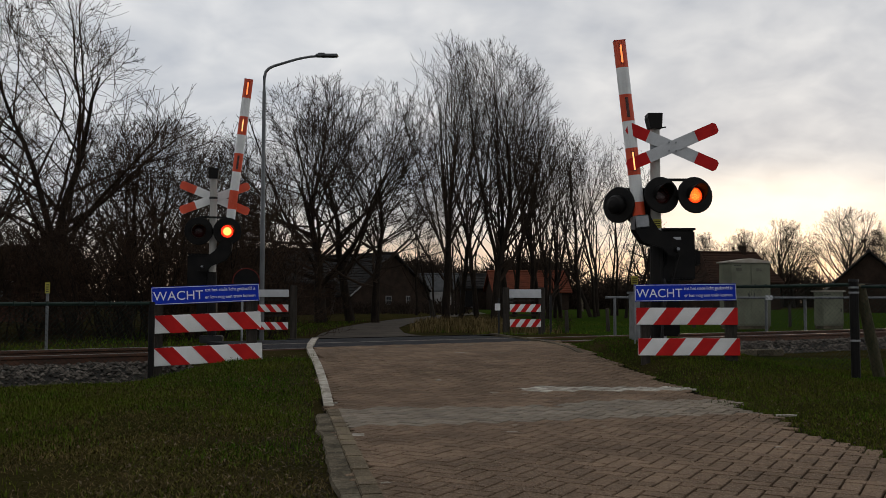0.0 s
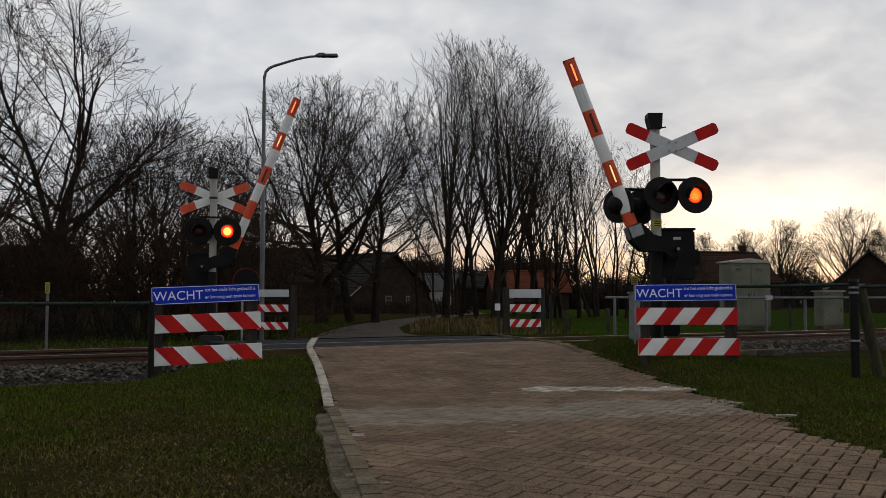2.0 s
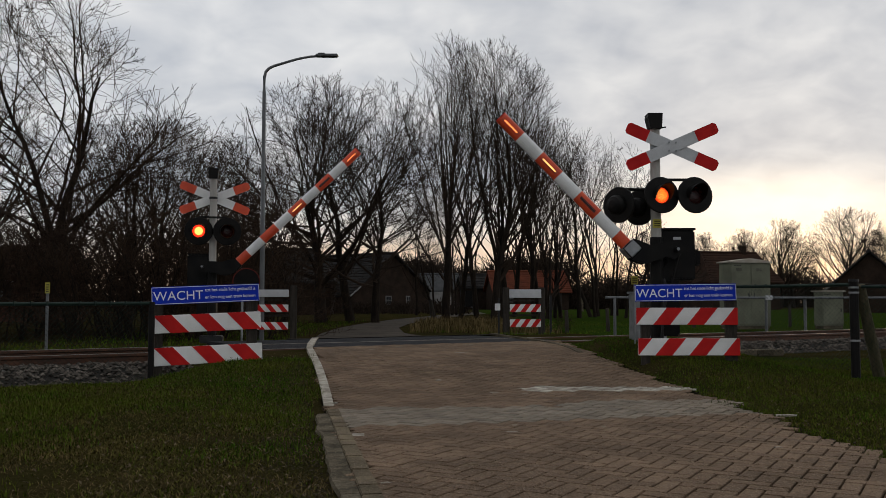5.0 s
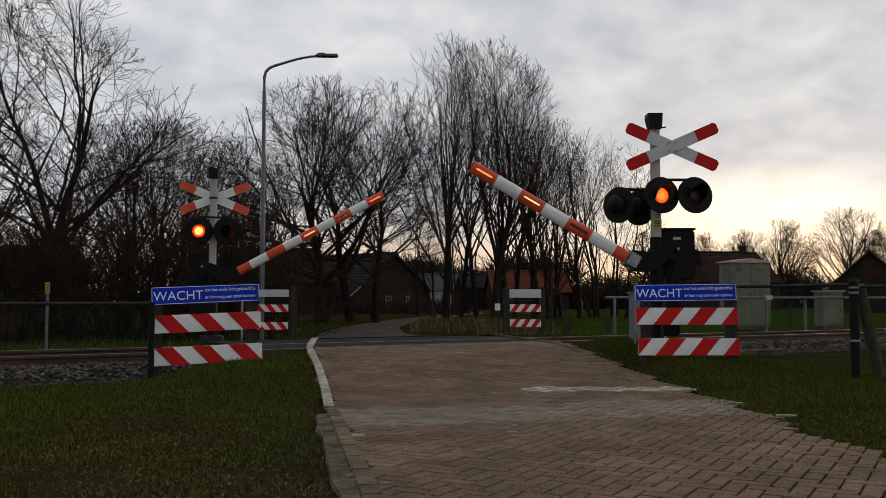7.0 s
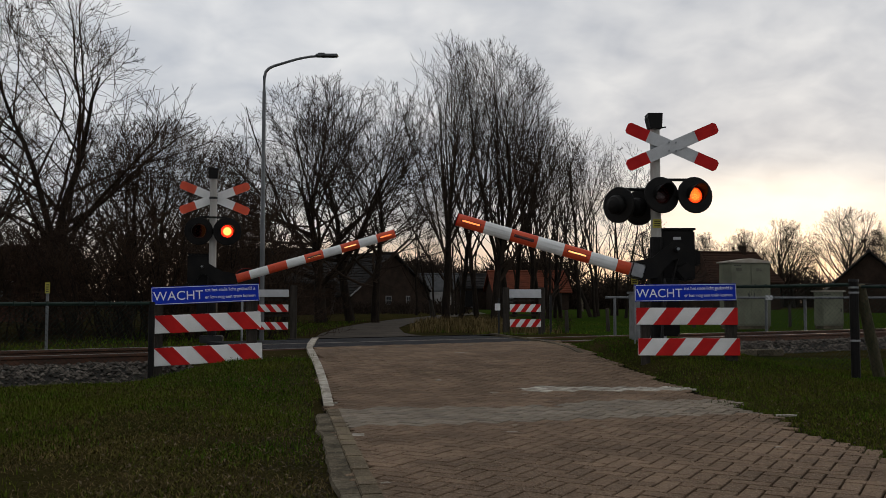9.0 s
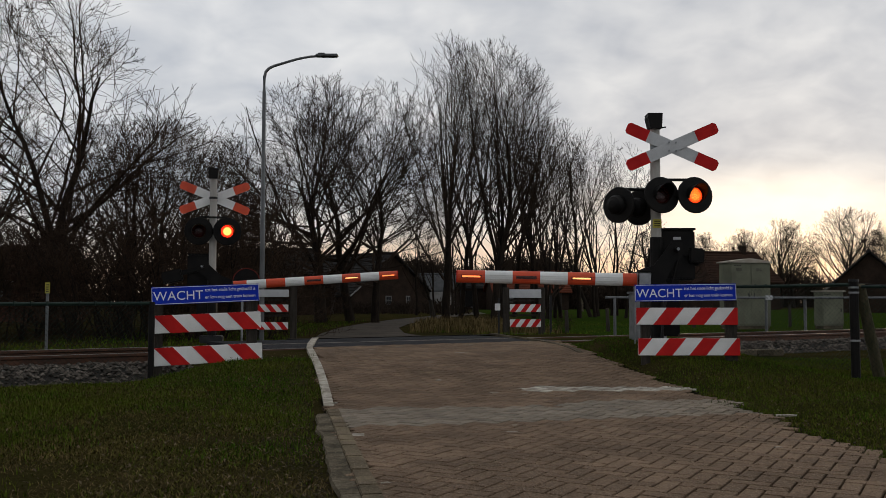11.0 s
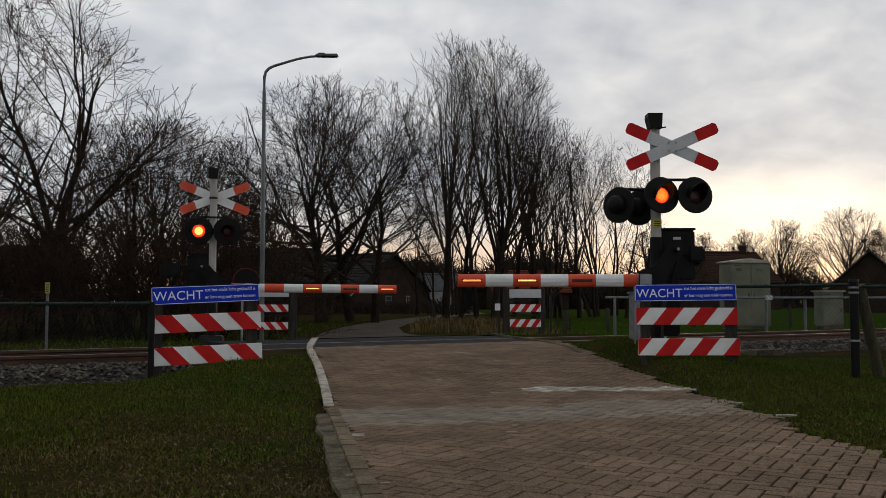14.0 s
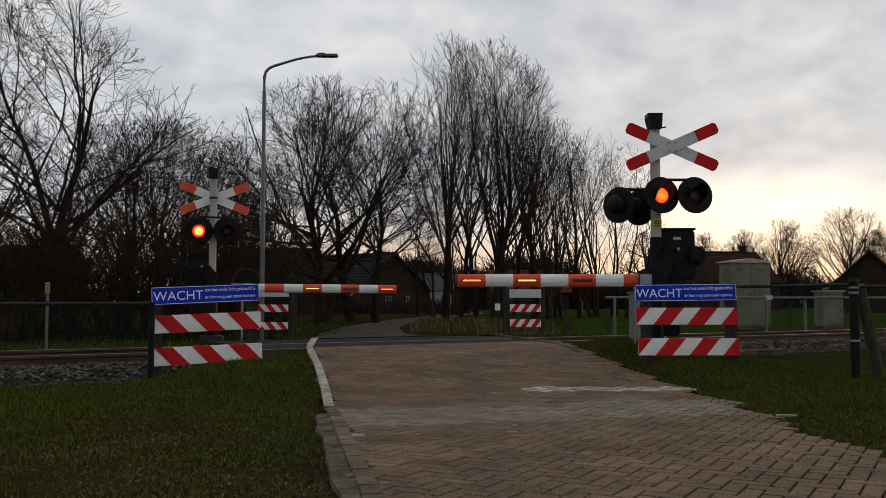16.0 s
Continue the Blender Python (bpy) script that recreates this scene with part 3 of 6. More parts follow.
def build_lane():
    lane = thing("lane", Matrix.Identity(4), "pale narrow asphalt lane curving away beyond the track", "road", kind="structure")
    mid = [(-0.55, 17.15, 4.6), (-0.9, 19.2, 4.2), (-1.6, 21.76, 3.0), (-2.25, 25.6, 2.3), (-2.5, 30.72, 2.0), (-2.35, 35.84, 1.9), (-1.7, 43.52, 1.9), (0.1, 56.32, 1.9), (3.2, 74.24, 1.9), (8, 102.4, 1.9)]
    verts, faces = [], []
    n = 8
    for i in range(len(mid) - 1):
        for k in range(6):
            t = k / 6
            t2 = smooth01(t) * 0.3 + t * 0.7
            x = mid[i][0] + (mid[i + 1][0] - mid[i][0]) * t2
            y = mid[i][1] + (mid[i + 1][1] - mid[i][1]) * t
            w = mid[i][2] + (mid[i + 1][2] - mid[i][2]) * t
            for j in range(n + 1):
                xx = x + w * (j / n - 0.5)
                yy = y + (xx - x) * (0.61 * max(0.0, 1 - (y - 17.15) / 6.4))
                d = off_track(xx, yy)
                if d < GAUGE + 1.46:
                    yy += (GAUGE + 1.46 - d) / ACROSS.y
                verts.append((xx, yy, land(xx, yy) + 0.012))
    rows = len(verts) // (n + 1)
    for i in range(rows - 1):
        for j in range(n):
            a = i * (n + 1) + j
            faces.append((a, a + 1, a + n + 2, a + n + 1))
    part("lane_surface", (verts, faces), M_FARROAD, lane, smooth=True)
    # white edge blocks on the near left, pale kerb on the right
    mark = thing("edge_line", Matrix.Identity(4), "white edge line of painted blocks, worn", "road marking", kind="structure")
    ribbon([(-0.94, 7.52), (-1.09, 8.45), (-1.32, 9.73), (-1.55, 10.9), (-1.73, 11.9), (-1.85, 12.6), (-1.93, 13.15), (-1.98, 13.6)], 0.09, 0.0225, 0.10, "painted_block", M_PAINT, mark)
    ribbon([(-1.985, 13.62), (-2.09, 14.5), (-2.26, 16.0), (-2.34, 16.7)], 0.11, 0.0225, 0.5, "painted_block", M_PAINT, mark)
    kerb = thing("kerb", Matrix.Identity(4), "low pale concrete kerb curving along the grass", "kerb", kind="structure")
    ribbon([(0.98, 18.69), (1.12, 17.41), (1.35, 16.26), (1.55, 15.23), (1.72, 13.7), (1.86, 12.29)], 0.08, 0.03, 0.5, "kerb_stone", M_CONCRETE, kerb)
    # scraps of old paint on the bricks
    old = thing("paint_remnant", Matrix.Identity(4), "scattered worn scraps of white road paint", "road marking", kind="structure")
    rng = random.Random(4)
    for x, y, w, h in ((-0.155, 10.69, 0.16, 0.06), (-0.62, 12.8, 0.17, 0.07), (-0.05, 9.34, 0.08, 0.1), (0.26, 11.78, 0.2, 0.05), (0.72, 11.97, 0.14, 0.05), (0.50, 8.55, 0.16, 0.05), (0.78, 8.51, 0.10, 0.04),
                       (-0.56, 5.94, 0.13, 0.15), (0.46, 6.08, 0.10, 0.05), (0.50, 6.4, 0.07, 0.05), (-0.27, 4.38, 0.08, 0.04), (-0.92, 7.74, 0.08, 0.03), (1.12, 6.34, 0.05, 0.03), (-0.95, 12.16, 0.12, 0.05), (0.4, 13.57, 0.22, 0.06), (2.62, 6.98, 0.2, 0.05), (2.0, 5.44, 0.06, 0.03)):
        k = rng.randint(3, 5)
        a0 = rng.uniform(0, 8.04)
        pts = [(x + math.cos(a0 + 6.283 * i / k) * w / 2 * rng.uniform(0.7, 1.1), y + math.sin(a0 + 6.283 * i / k) * h / 2 * rng.uniform(0.8, 1.1)) for i in range(k)]
        verts = [(px, py, land(px, py) + z) for z in (0.010, 0.0208) for px, py in pts]
        faces = [tuple(range(k, 2 * k))] + [(i, (i + 1) % k, k + (i + 1) % k, k + i) for i in range(k)]
        part("paint_scrap", (verts, faces), M_PAINT, old)


build_lane()


# ---- grass and litter ----
def blades(name, label, material, spots, tall, wide, seed, lean=(0.1, 0.9)):
    """Bent blades of grass standing at the given spots."""
    rng = np.random.default_rng(seed)
    n = len(spots)
    P = np.array(spots)
    a = rng.uniform(0, 2 * np.pi, n)
    h = rng.uniform(tall[0], tall[1], n) * rng.uniform(0.5, 1.0, n)
    reach = rng.uniform(lean[0], lean[1], n) * h
    dx, dy = np.cos(a), np.sin(a)
    w = rng.uniform(wide[0], wide[1], n)
    V = np.zeros((n, 5, 3))
    for k, (f, g, s) in enumerate(((0, 0, -1), (0, 0, 1), (0.6, 0.35, 0.75), (0.6, 0.35, -0.75), (1, 1, 0))):
        V[:, k, 0] = P[:, 0] + dx * reach * g - dy * w * s
        V[:, k, 1] = P[:, 1] + dy * reach * g + dx * w * s
        V[:, k, 2] = P[:, 2] + h * f - 0.006
    base = np.arange(n) * 5
    me = bpy.data.meshes.new(name)
    quads = np.stack([base, base + 1, base + 2, base + 3], 1)
    tris = np.stack([base + 3, base + 2, base + 4], 1)
    me.from_pydata(V.reshape(-1, 3).tolist(), [], quads.tolist() + tris.tolist())
    me.materials.append(material)
    ob = new(name, me)
    return tagged(ob, label, "grass", kind="stuff")


def grass_spots(n, x0, x1, y0, y1, test, seed, clump=0.0, bare=None):
    """Chance places on the land that pass the test; clump gathers them, bare tells how likely a place is left empty."""
    rng = random.Random(seed)
    out = []
    while n > 0:
        n -= 1
        y = y0 + (y1 - y0) * rng.random() ** 1.35
        x = rng.uniform(x0, x1)
        if not test(x, y):
            continue
        if clump and noise.noise((x * clump, y * clump, seed)) < rng.uniform(-0.5, 0.3):
            continue
        if bare and rng.random() < bare(x, y):
            continue
        out.append((x, y, land(x, y) - (0.02 if x < near_road_left(y) - 0.03 or x > near_road_right(y) + 0.06 else -0.004)))
    return out


def trodden(x, y):
    """Worn ground of the verge where little grows: near the road's edge and in patches."""
    patch = noise.noise((x * 0.75, y * 0.75, 11)) + 0.5 * noise.noise((x * 2.1, y * 2.1, 12))
    edge = math.exp(-max(0.0, near_road_left(y) - 0.15 - x) / 0.3)
    return min(1.0, max(0.0, 0.10 + 1.5 * patch - 0.12 * (y - 6.0)) + 0.7 * edge)


def plant_grass():
    def left(x, y):
        edge = near_road_left(y) - (0.0 if y > 8.0 else 0.10) - 0.07 * noise.noise((y * 1.7, 0, 1)) - 0.04 * noise.noise((y * 7, 0, 1))
        return x < edge and off_track(x, y) < -1.75 + 0.25 * noise.noise((x, y, 2)) and x > -0.52 * y - 0.3

    def right(x, y):
        edge = near_road_right(y) - 0.10 + 0.16 * noise.noise((y * 2.1, 0, 4)) + 0.06 * noise.noise((y * 8, 0, 4))
        d = off_track(x, y)
        if x < near_road_right(y) + 1.6 and d < -0.45:
            return x > edge
        return x > edge and d < -1.9 + 0.3 * noise.noise((x, y, 6)) and x < 0.52 * y + 0.4

    def not_green(x, y):
        return min(0.97, max(0.1, 0.70 - 0.2 * (y - 6.0) - 1.1 * noise.noise((x * 0.8, y * 0.8, 31))) + 0.5 * max(0.0, trodden(x, y) - 0.4))

    blades("grass", "short green winter grass, patchy", M_GRASS, grass_spots(170000, -6.0, -0.3, 3.7, 11.39, left, 1, bare=not_green), (0.015, 0.05), (0.0022, 0.0045), 1)
    blades("grass", "matted olive grass and moss on the verge", M_MOSS, grass_spots(230000, -6.0, -0.3, 3.7, 10.4, left, 7, bare=trodden), (0.008, 0.036), (0.0022, 0.0045), 7, (0.4, 1.8))
    blades("grass", "matted dry brown grass on the verge", M_DRYGRASS, grass_spots(85000, -6.0, -0.3, 3.7, 10.4, left, 8, 1.1), (0.008, 0.04), (0.0016, 0.0034), 8, (0.6, 2.4))
    blades("grass", "taller grass tufts on the left verge", M_GRASS, grass_spots(36000, -5.6, -0.8, 4.0, 11.39, left, 3, 2.2, not_green), (0.03, 0.085), (0.002, 0.0042), 3)
    blades("grass", "green grass beside the ballast and the boards", M_GRASS, grass_spots(110000, 1.7, 7.8, 4.61, 14.34, right, 2), (0.012, 0.042), (0.0022, 0.0042), 2)
    blades("grass", "matted olive grass under the boards", M_MOSS, grass_spots(90000, 1.7, 7.8, 4.61, 13.0, right, 10), (0.008, 0.035), (0.0018, 0.0036), 10, (0.5, 2.0))
    blades("grass", "taller grass tufts at the board fence", M_GRASS, grass_spots(13000, 1.9, 7.6, 7.04, 13.82, right, 4, 1.5), (0.03, 0.08), (0.002, 0.004), 4)
    # beyond the track

    def beyond(x, y):
        return off_track(x, y) > GAUGE + 2.2 and not (-3.6 < x < 0.8 and y < 26) and abs(x - (-2.3 if y < 38 else -1.7 + (y - 43.5) * 0.14)) > 1.3
    blades("grass", "green meadow grass beyond the track", M_GRASS, grass_spots(30000, -9, 18, 16.64, 40.96, beyond, 5), (0.05, 0.13), (0.006, 0.012), 5)

    def island(x, y):
        return beyond(x, y) and -1.2 < x < 3.2 and 24 < y < 42
    blades("dry_grass", "dry brown grass beside the lane", M_DRYGRASS, grass_spots(9000, -1.2, 3.2, 21.76, 42.24, island, 6), (0.12, 0.42), (0.006, 0.012), 6)
    # crumbs of soil and grit along the worn edges
    rng = random.Random(19)
    verts, faces = [], []
    for _ in range(4200):
        y = 3.9 + 7.0 * rng.random() ** 1.4
        if rng.random() < 0.72:
            x = near_road_left(y) - 0.11 - abs(rng.gauss(0, 0.22)) 
        else:
            x = near_road_right(y) + rng.gauss(-0.06, 0.10)
        r = 0.0025 + 0.008 * rng.random() ** 3
        z = land(x, y) + (0.016 if x > near_road_left(y) - 0.1 else -0.014)
        b, a0 = len(verts), rng.uniform(0, 6.3)
        verts += [(x + math.cos(a0 + k * 1.571) * r * rng.uniform(0.7, 1.3), y + math.sin(a0 + k * 1.571) * r * rng.uniform(0.7, 1.3), z) for k in range(4)]
        verts.append((x, y, z + r * rng.uniform(0.6, 1.1)))
        faces += [(b + k, b + (k + 1) % 4, b + 4) for k in range(4)]
    tagged(part("soil_crumbs", (verts, faces), M_CRUMB), "loose soil crumbs and grit along the road's edges", "grit", kind="stuff")
    # dead leaves on verge and road edge
    rng = random.Random(15)
    verts, faces = [], []
    for _ in range(2300):
        y = 3.6 + 7.6 * rng.random() ** 1.3
        if rng.random() < 0.75:
            x = near_road_left(y) - 0.12 - abs(rng.gauss(0, 0.9))
        else:
            x = near_road_right(y) + rng.uniform(-0.25, 1.6)
        s = rng.uniform(0.005, 0.017)
        z = land(x, y) + rng.uniform(0.0, 0.035)
        a, t = rng.uniform(0, 6.28), rng.uniform(-0.6, 0.6)
        b = len(verts)
        for u, v in ((-1, 0), (-0.2, -0.45), (1, 0), (-0.2, 0.45)):
            px, py = u * s, v * s
            verts.append((x + px * math.cos(a) - py * math.sin(a), y + px * math.sin(a) + py * math.cos(a), z + u * s * t + abs(v) * s * 0.4))
        faces += [(b, b + 1, b + 2), (b, b + 2, b + 3)]
    tagged(part("dead_leaves", (verts, faces), M_LEAF), "small brown dead leaves on the verges", "leaves", kind="stuff")


plant_grass()


# ---- the crossing's signals and barriers ----
def text_mesh(body, size, material, parent, m, name="lettering", spread=1.0):
    cu = bpy.data.curves.new(name, "FONT")
    cu.body, cu.size, cu.extrude, cu.space_character = body, size, 0.0012, spread
    tmp = new(name, cu)
    me = bpy.data.meshes.new_from_object(tmp.evaluated_get(bpy.context.evaluated_depsgraph_get()))
    bpy.data.objects.remove(tmp)
    me.materials.clear()
    me.materials.append(material)
    ob = new(name, me)
    ob.parent = parent
    ob.matrix_basis = m
    return ob


def lamp_head(parent, m, name="lamp_head", lit=True, shine=None):
    """A round signal: background disc with a rolled rim, bowl behind, hood, and the lens insert that turns in the bowl."""
    head = part(name, lathe([(0.112, 0.012), (0.120, -0.010), (0.232, -0.006), (0.240, 0.0), (0.240, 0.02), (0.228, 0.03), (0.125, 0.03), (0.125, 0.10), (0.10, 0.15), (0.05, 0.175), (0.0, 0.18)], 36), M_BLACK, parent, smooth=False)
    head.matrix_basis = m
    inner = part("bowl", lathe([(0.113, 0.0), (0.113, 0.09), (0.06, 0.14), (0.0, 0.15)], 24), M_BLACK, head)
    # hood over the lens, longest at the top
    bm = bmesh.new()
    rows = []
    k0, k1, n = -25, 205, 26
    for r in (0.118, 0.124):
        back, front = [], []
        for i in range(n + 1):
            a = radians(k0 + (k1 - k0) * i / n)
            deep = 0.05 + 0.17 * max(0.0, math.sin(a) * 0.75 + 0.25)
            back.append(bm.verts.new((math.cos(a) * r, 0.0, math.sin(a) * r)))
            front.append(bm.verts.new((math.cos(a) * (r - 0.004), -deep, math.sin(a) * (r - 0.004) - 0.004)))
        rows.append((back, front))
    for back, front in rows:
        for i in range(n):
            bm.faces.new((back[i], back[i + 1], front[i + 1], front[i]))
    for i in range(n):
        bm.faces.new((rows[0][1][i], rows[0][1][i + 1], rows[1][1][i + 1], rows[1][1][i]))
    part("hood", bm, M_BLACK, head, "black visor over the lens")
    if not lit:
        part("lens", lathe([(0.0, -0.02), (0.06, -0.012), (0.108, 0.004), (0.108, 0.015)], 24), M_LENSOFF, head)
        return head, None
    bm = lathe([(0.0, -0.022), (0.05, -0.018), (0.085, -0.009), (0.104, -0.001), (0.104, 0.001), (0.085, 0.009), (0.05, 0.018), (0.0, 0.022)], 24)
    lens = part("lens", bm, [shine or M_LENSON, M_LENSOFF], head, "red signal lens")
    for f in lens.data.polygons:
        f.material_index = 0 if f.center.y < 0 else 1
    lens.location = (0, 0.02, 0)
    return head, lens


def cross_arms(parent, centre, length, width, tilt_a, tilt_b, red, pale):
    arms = []
    for i, tilt in enumerate((tilt_a, tilt_b)):
        h, w, c, t = length / 2, width / 2, 0.035, 0.012
        r0 = h - 0.30
        m = pose(centre[0], centre[1] - 0.014 * i, centre[2], 0, tilt, 0)
        arm = part("cross_arm", prism([(-r0, -w), (r0, -w), (r0, w), (-r0, w)], -t / 2, t / 2), pale, parent)
        arm.matrix_basis = m
        for s in (-1, 1):
            o = [(s * r0, -w), (s * (h - c), -w), (s * h, -w + c * 0.9), (s * h, w - c * 0.9), (s * (h - c), w), (s * r0, w)]
            part("red_end", prism(o, -t / 2 - 0.002, t / 2 + 0.002), red, arm, "red end of the cross arm")
        arms.append(arm)
    for dx in (-0.045, 0.045):
        for dz in (-0.055, 0.055):
            part("bolt", rod((dx, -0.012, dz), (dx, -0.025, dz), 0.012, n=8), M_STEEL, arms[1]).matrix_basis = m.inverted() @ Matrix.Translation((centre[0], centre[1] - 0.014, centre[2]))


def barrier_arm(parent, pivot, side, first, last, fields, thick, drop, red_short, clamp_mat):
    """The striped arm on its carrier; its origin is the pivot. side: -1 reaches to -x."""
    arm = new("barrier_arm")
    arm.parent, arm.location = parent, pivot
    arm["label"] = "red and white striped barrier arm on a black carrier"
    n = 18
    r = thick / 2
    span = (last - first - red_short) / (fields - 1)
    x = last
    lamps = []
    for i in range(fields):
        wide = span if i < fields - 1 else red_short
        a, b = x - wide, x
        x = a
        prof = [(math.cos(2 * math.pi * k / n) * r * 0.62, math.sin(2 * math.pi * k / n) * r) for k in range(n)]
        bm = bmesh.new()
        ra = [bm.verts.new((side * a, p, -drop + q)) for p, q in prof]
        rb = [bm.verts.new((side * b, p * 0.985, -drop + q * 0.985)) for p, q in prof]
        for k in range(n):
            bm.faces.new((ra[k], ra[(k + 1) % n], rb[(k + 1) % n], rb[k]))
        bm.faces.new(ra)
        bm.faces.new(rb)
        red = i % 2 == 0
        f = part("red_field" if red else "white_field", bm, M_ORANGE if red else M_ARMWHITE, arm)
        # two pressed ribs along the field
        for z in (-0.022, 0.022):
            bm = box((wide * 0.999, 0.006, 0.008), (side * (a + b) / 2, -r * 0.62 + 0.001, -drop + z * r / 0.085), 0.002)
            part("rib", bm, M_ORANGE if red else M_ARMWHITE, f)
        if red and i in (0, 2, 4):
            lamps.append((i, (a + b) / 2, wide))
    part("tip_cap", box((0.012, r * 1.1, thick * 0.96), (side * (last + 0.006), 0, -drop), 0.004), M_RED, arm)
    # carrier: bracket box round the arm's foot, and two cheeks back to the pivot
    part("bracket", box((0.17, 0.30, thick * 1.12), (side * (first - 0.075), 0, -drop), 0.012), clamp_mat, arm, "clamp at the foot of the arm")
    for y in (-0.13, 0.13):
        o = [(side * -0.08, 0.09), (side * 0.06, 0.10), (side * (first - 0.20), -drop + 0.20), (side * (first + 0.01), -drop + 0.10), (side * (first + 0.01), -drop - 0.09),
             (side * (first - 0.18), -drop - 0.10), (side * (first - 0.34), -drop - 0.02), (side * 0.02, -0.16), (side * -0.08, -0.10)]
        part("cheek", prism(o, y - 0.008, y + 0.008), M_BLACK, arm, "black carrier plate")
    part("shaft", rod((0, -0.22, 0), (0, 0.2, 0), 0.035, n=12), M_BLACK, arm)
    part("shaft_nut", rod((0, -0.235, 0), (0, -0.215, 0), 0.022, n=6), M_STEEL, arm, "bright nut on the shaft")
    return arm, lamps


def counterweight(parent, pivot, side, reach, size):
    """The balance weight on a crank of its own behind the arm's shaft; its origin is the pivot."""
    w = part("counterweight", box(size, (-side * reach, 0.0, -0.05), 0.02), M_BLACK, parent, "black balance weight")
    part("crank", box((reach, 0.04, 0.09), (-side * reach * 0.5, 0.0, -0.02), 0.008), M_BLACK, w)
    w.location = (pivot[0], pivot[1] + 0.10, pivot[2])
    return w


def arm_lamps(arm, lamps, side, thick, drop, modes):
    moving = []
    r = thick / 2
    for (i, x, wide), mode in zip(lamps, modes):
        long = wide * 0.66
        y = -r * 0.62 - 0.002
        case = part("lamp_case", box((long + 0.03, 0.006, 0.040), (side * x, y + 0.002, -drop), 0.002), M_STRIPOFF, arm, "slim lamp case let into the arm")
        if mode == "steady":
            part("arm_lamp", box((long, 0.010, 0.022), (side * x, y - 0.004, -drop), 0.003), M_STRIPON, arm, "lit red arm lamp")
            continue
        bm = bmesh.new()
        k = 10
        ring = [(math.cos(2 * math.pi * j / k) * 0.011, math.sin(2 * math.pi * j / k) * 0.011) for j in range(k)]
        a = [bm.verts.new((-long / 2, p, q)) for p, q in ring]
        b = [bm.verts.new((long / 2, p, q)) for p, q in ring]
        for j in range(k):
            bm.faces.new((a[j], a[(j + 1) % k], b[(j + 1) % k], b[j]))
        bm.faces.new(a)
        bm.faces.new(b)
        ob = part("arm_lamp", bm, [M_STRIPON, M_STRIPOFF], arm, "flashing red arm lamp")
        for f in ob.data.polygons:
            f.material_index = 0 if f.center.y < -0.0005 else 1
        ob.location = (side * x, y - 0.003, -drop)
        moving.append((ob, "x", mode == "first"))
    return moving


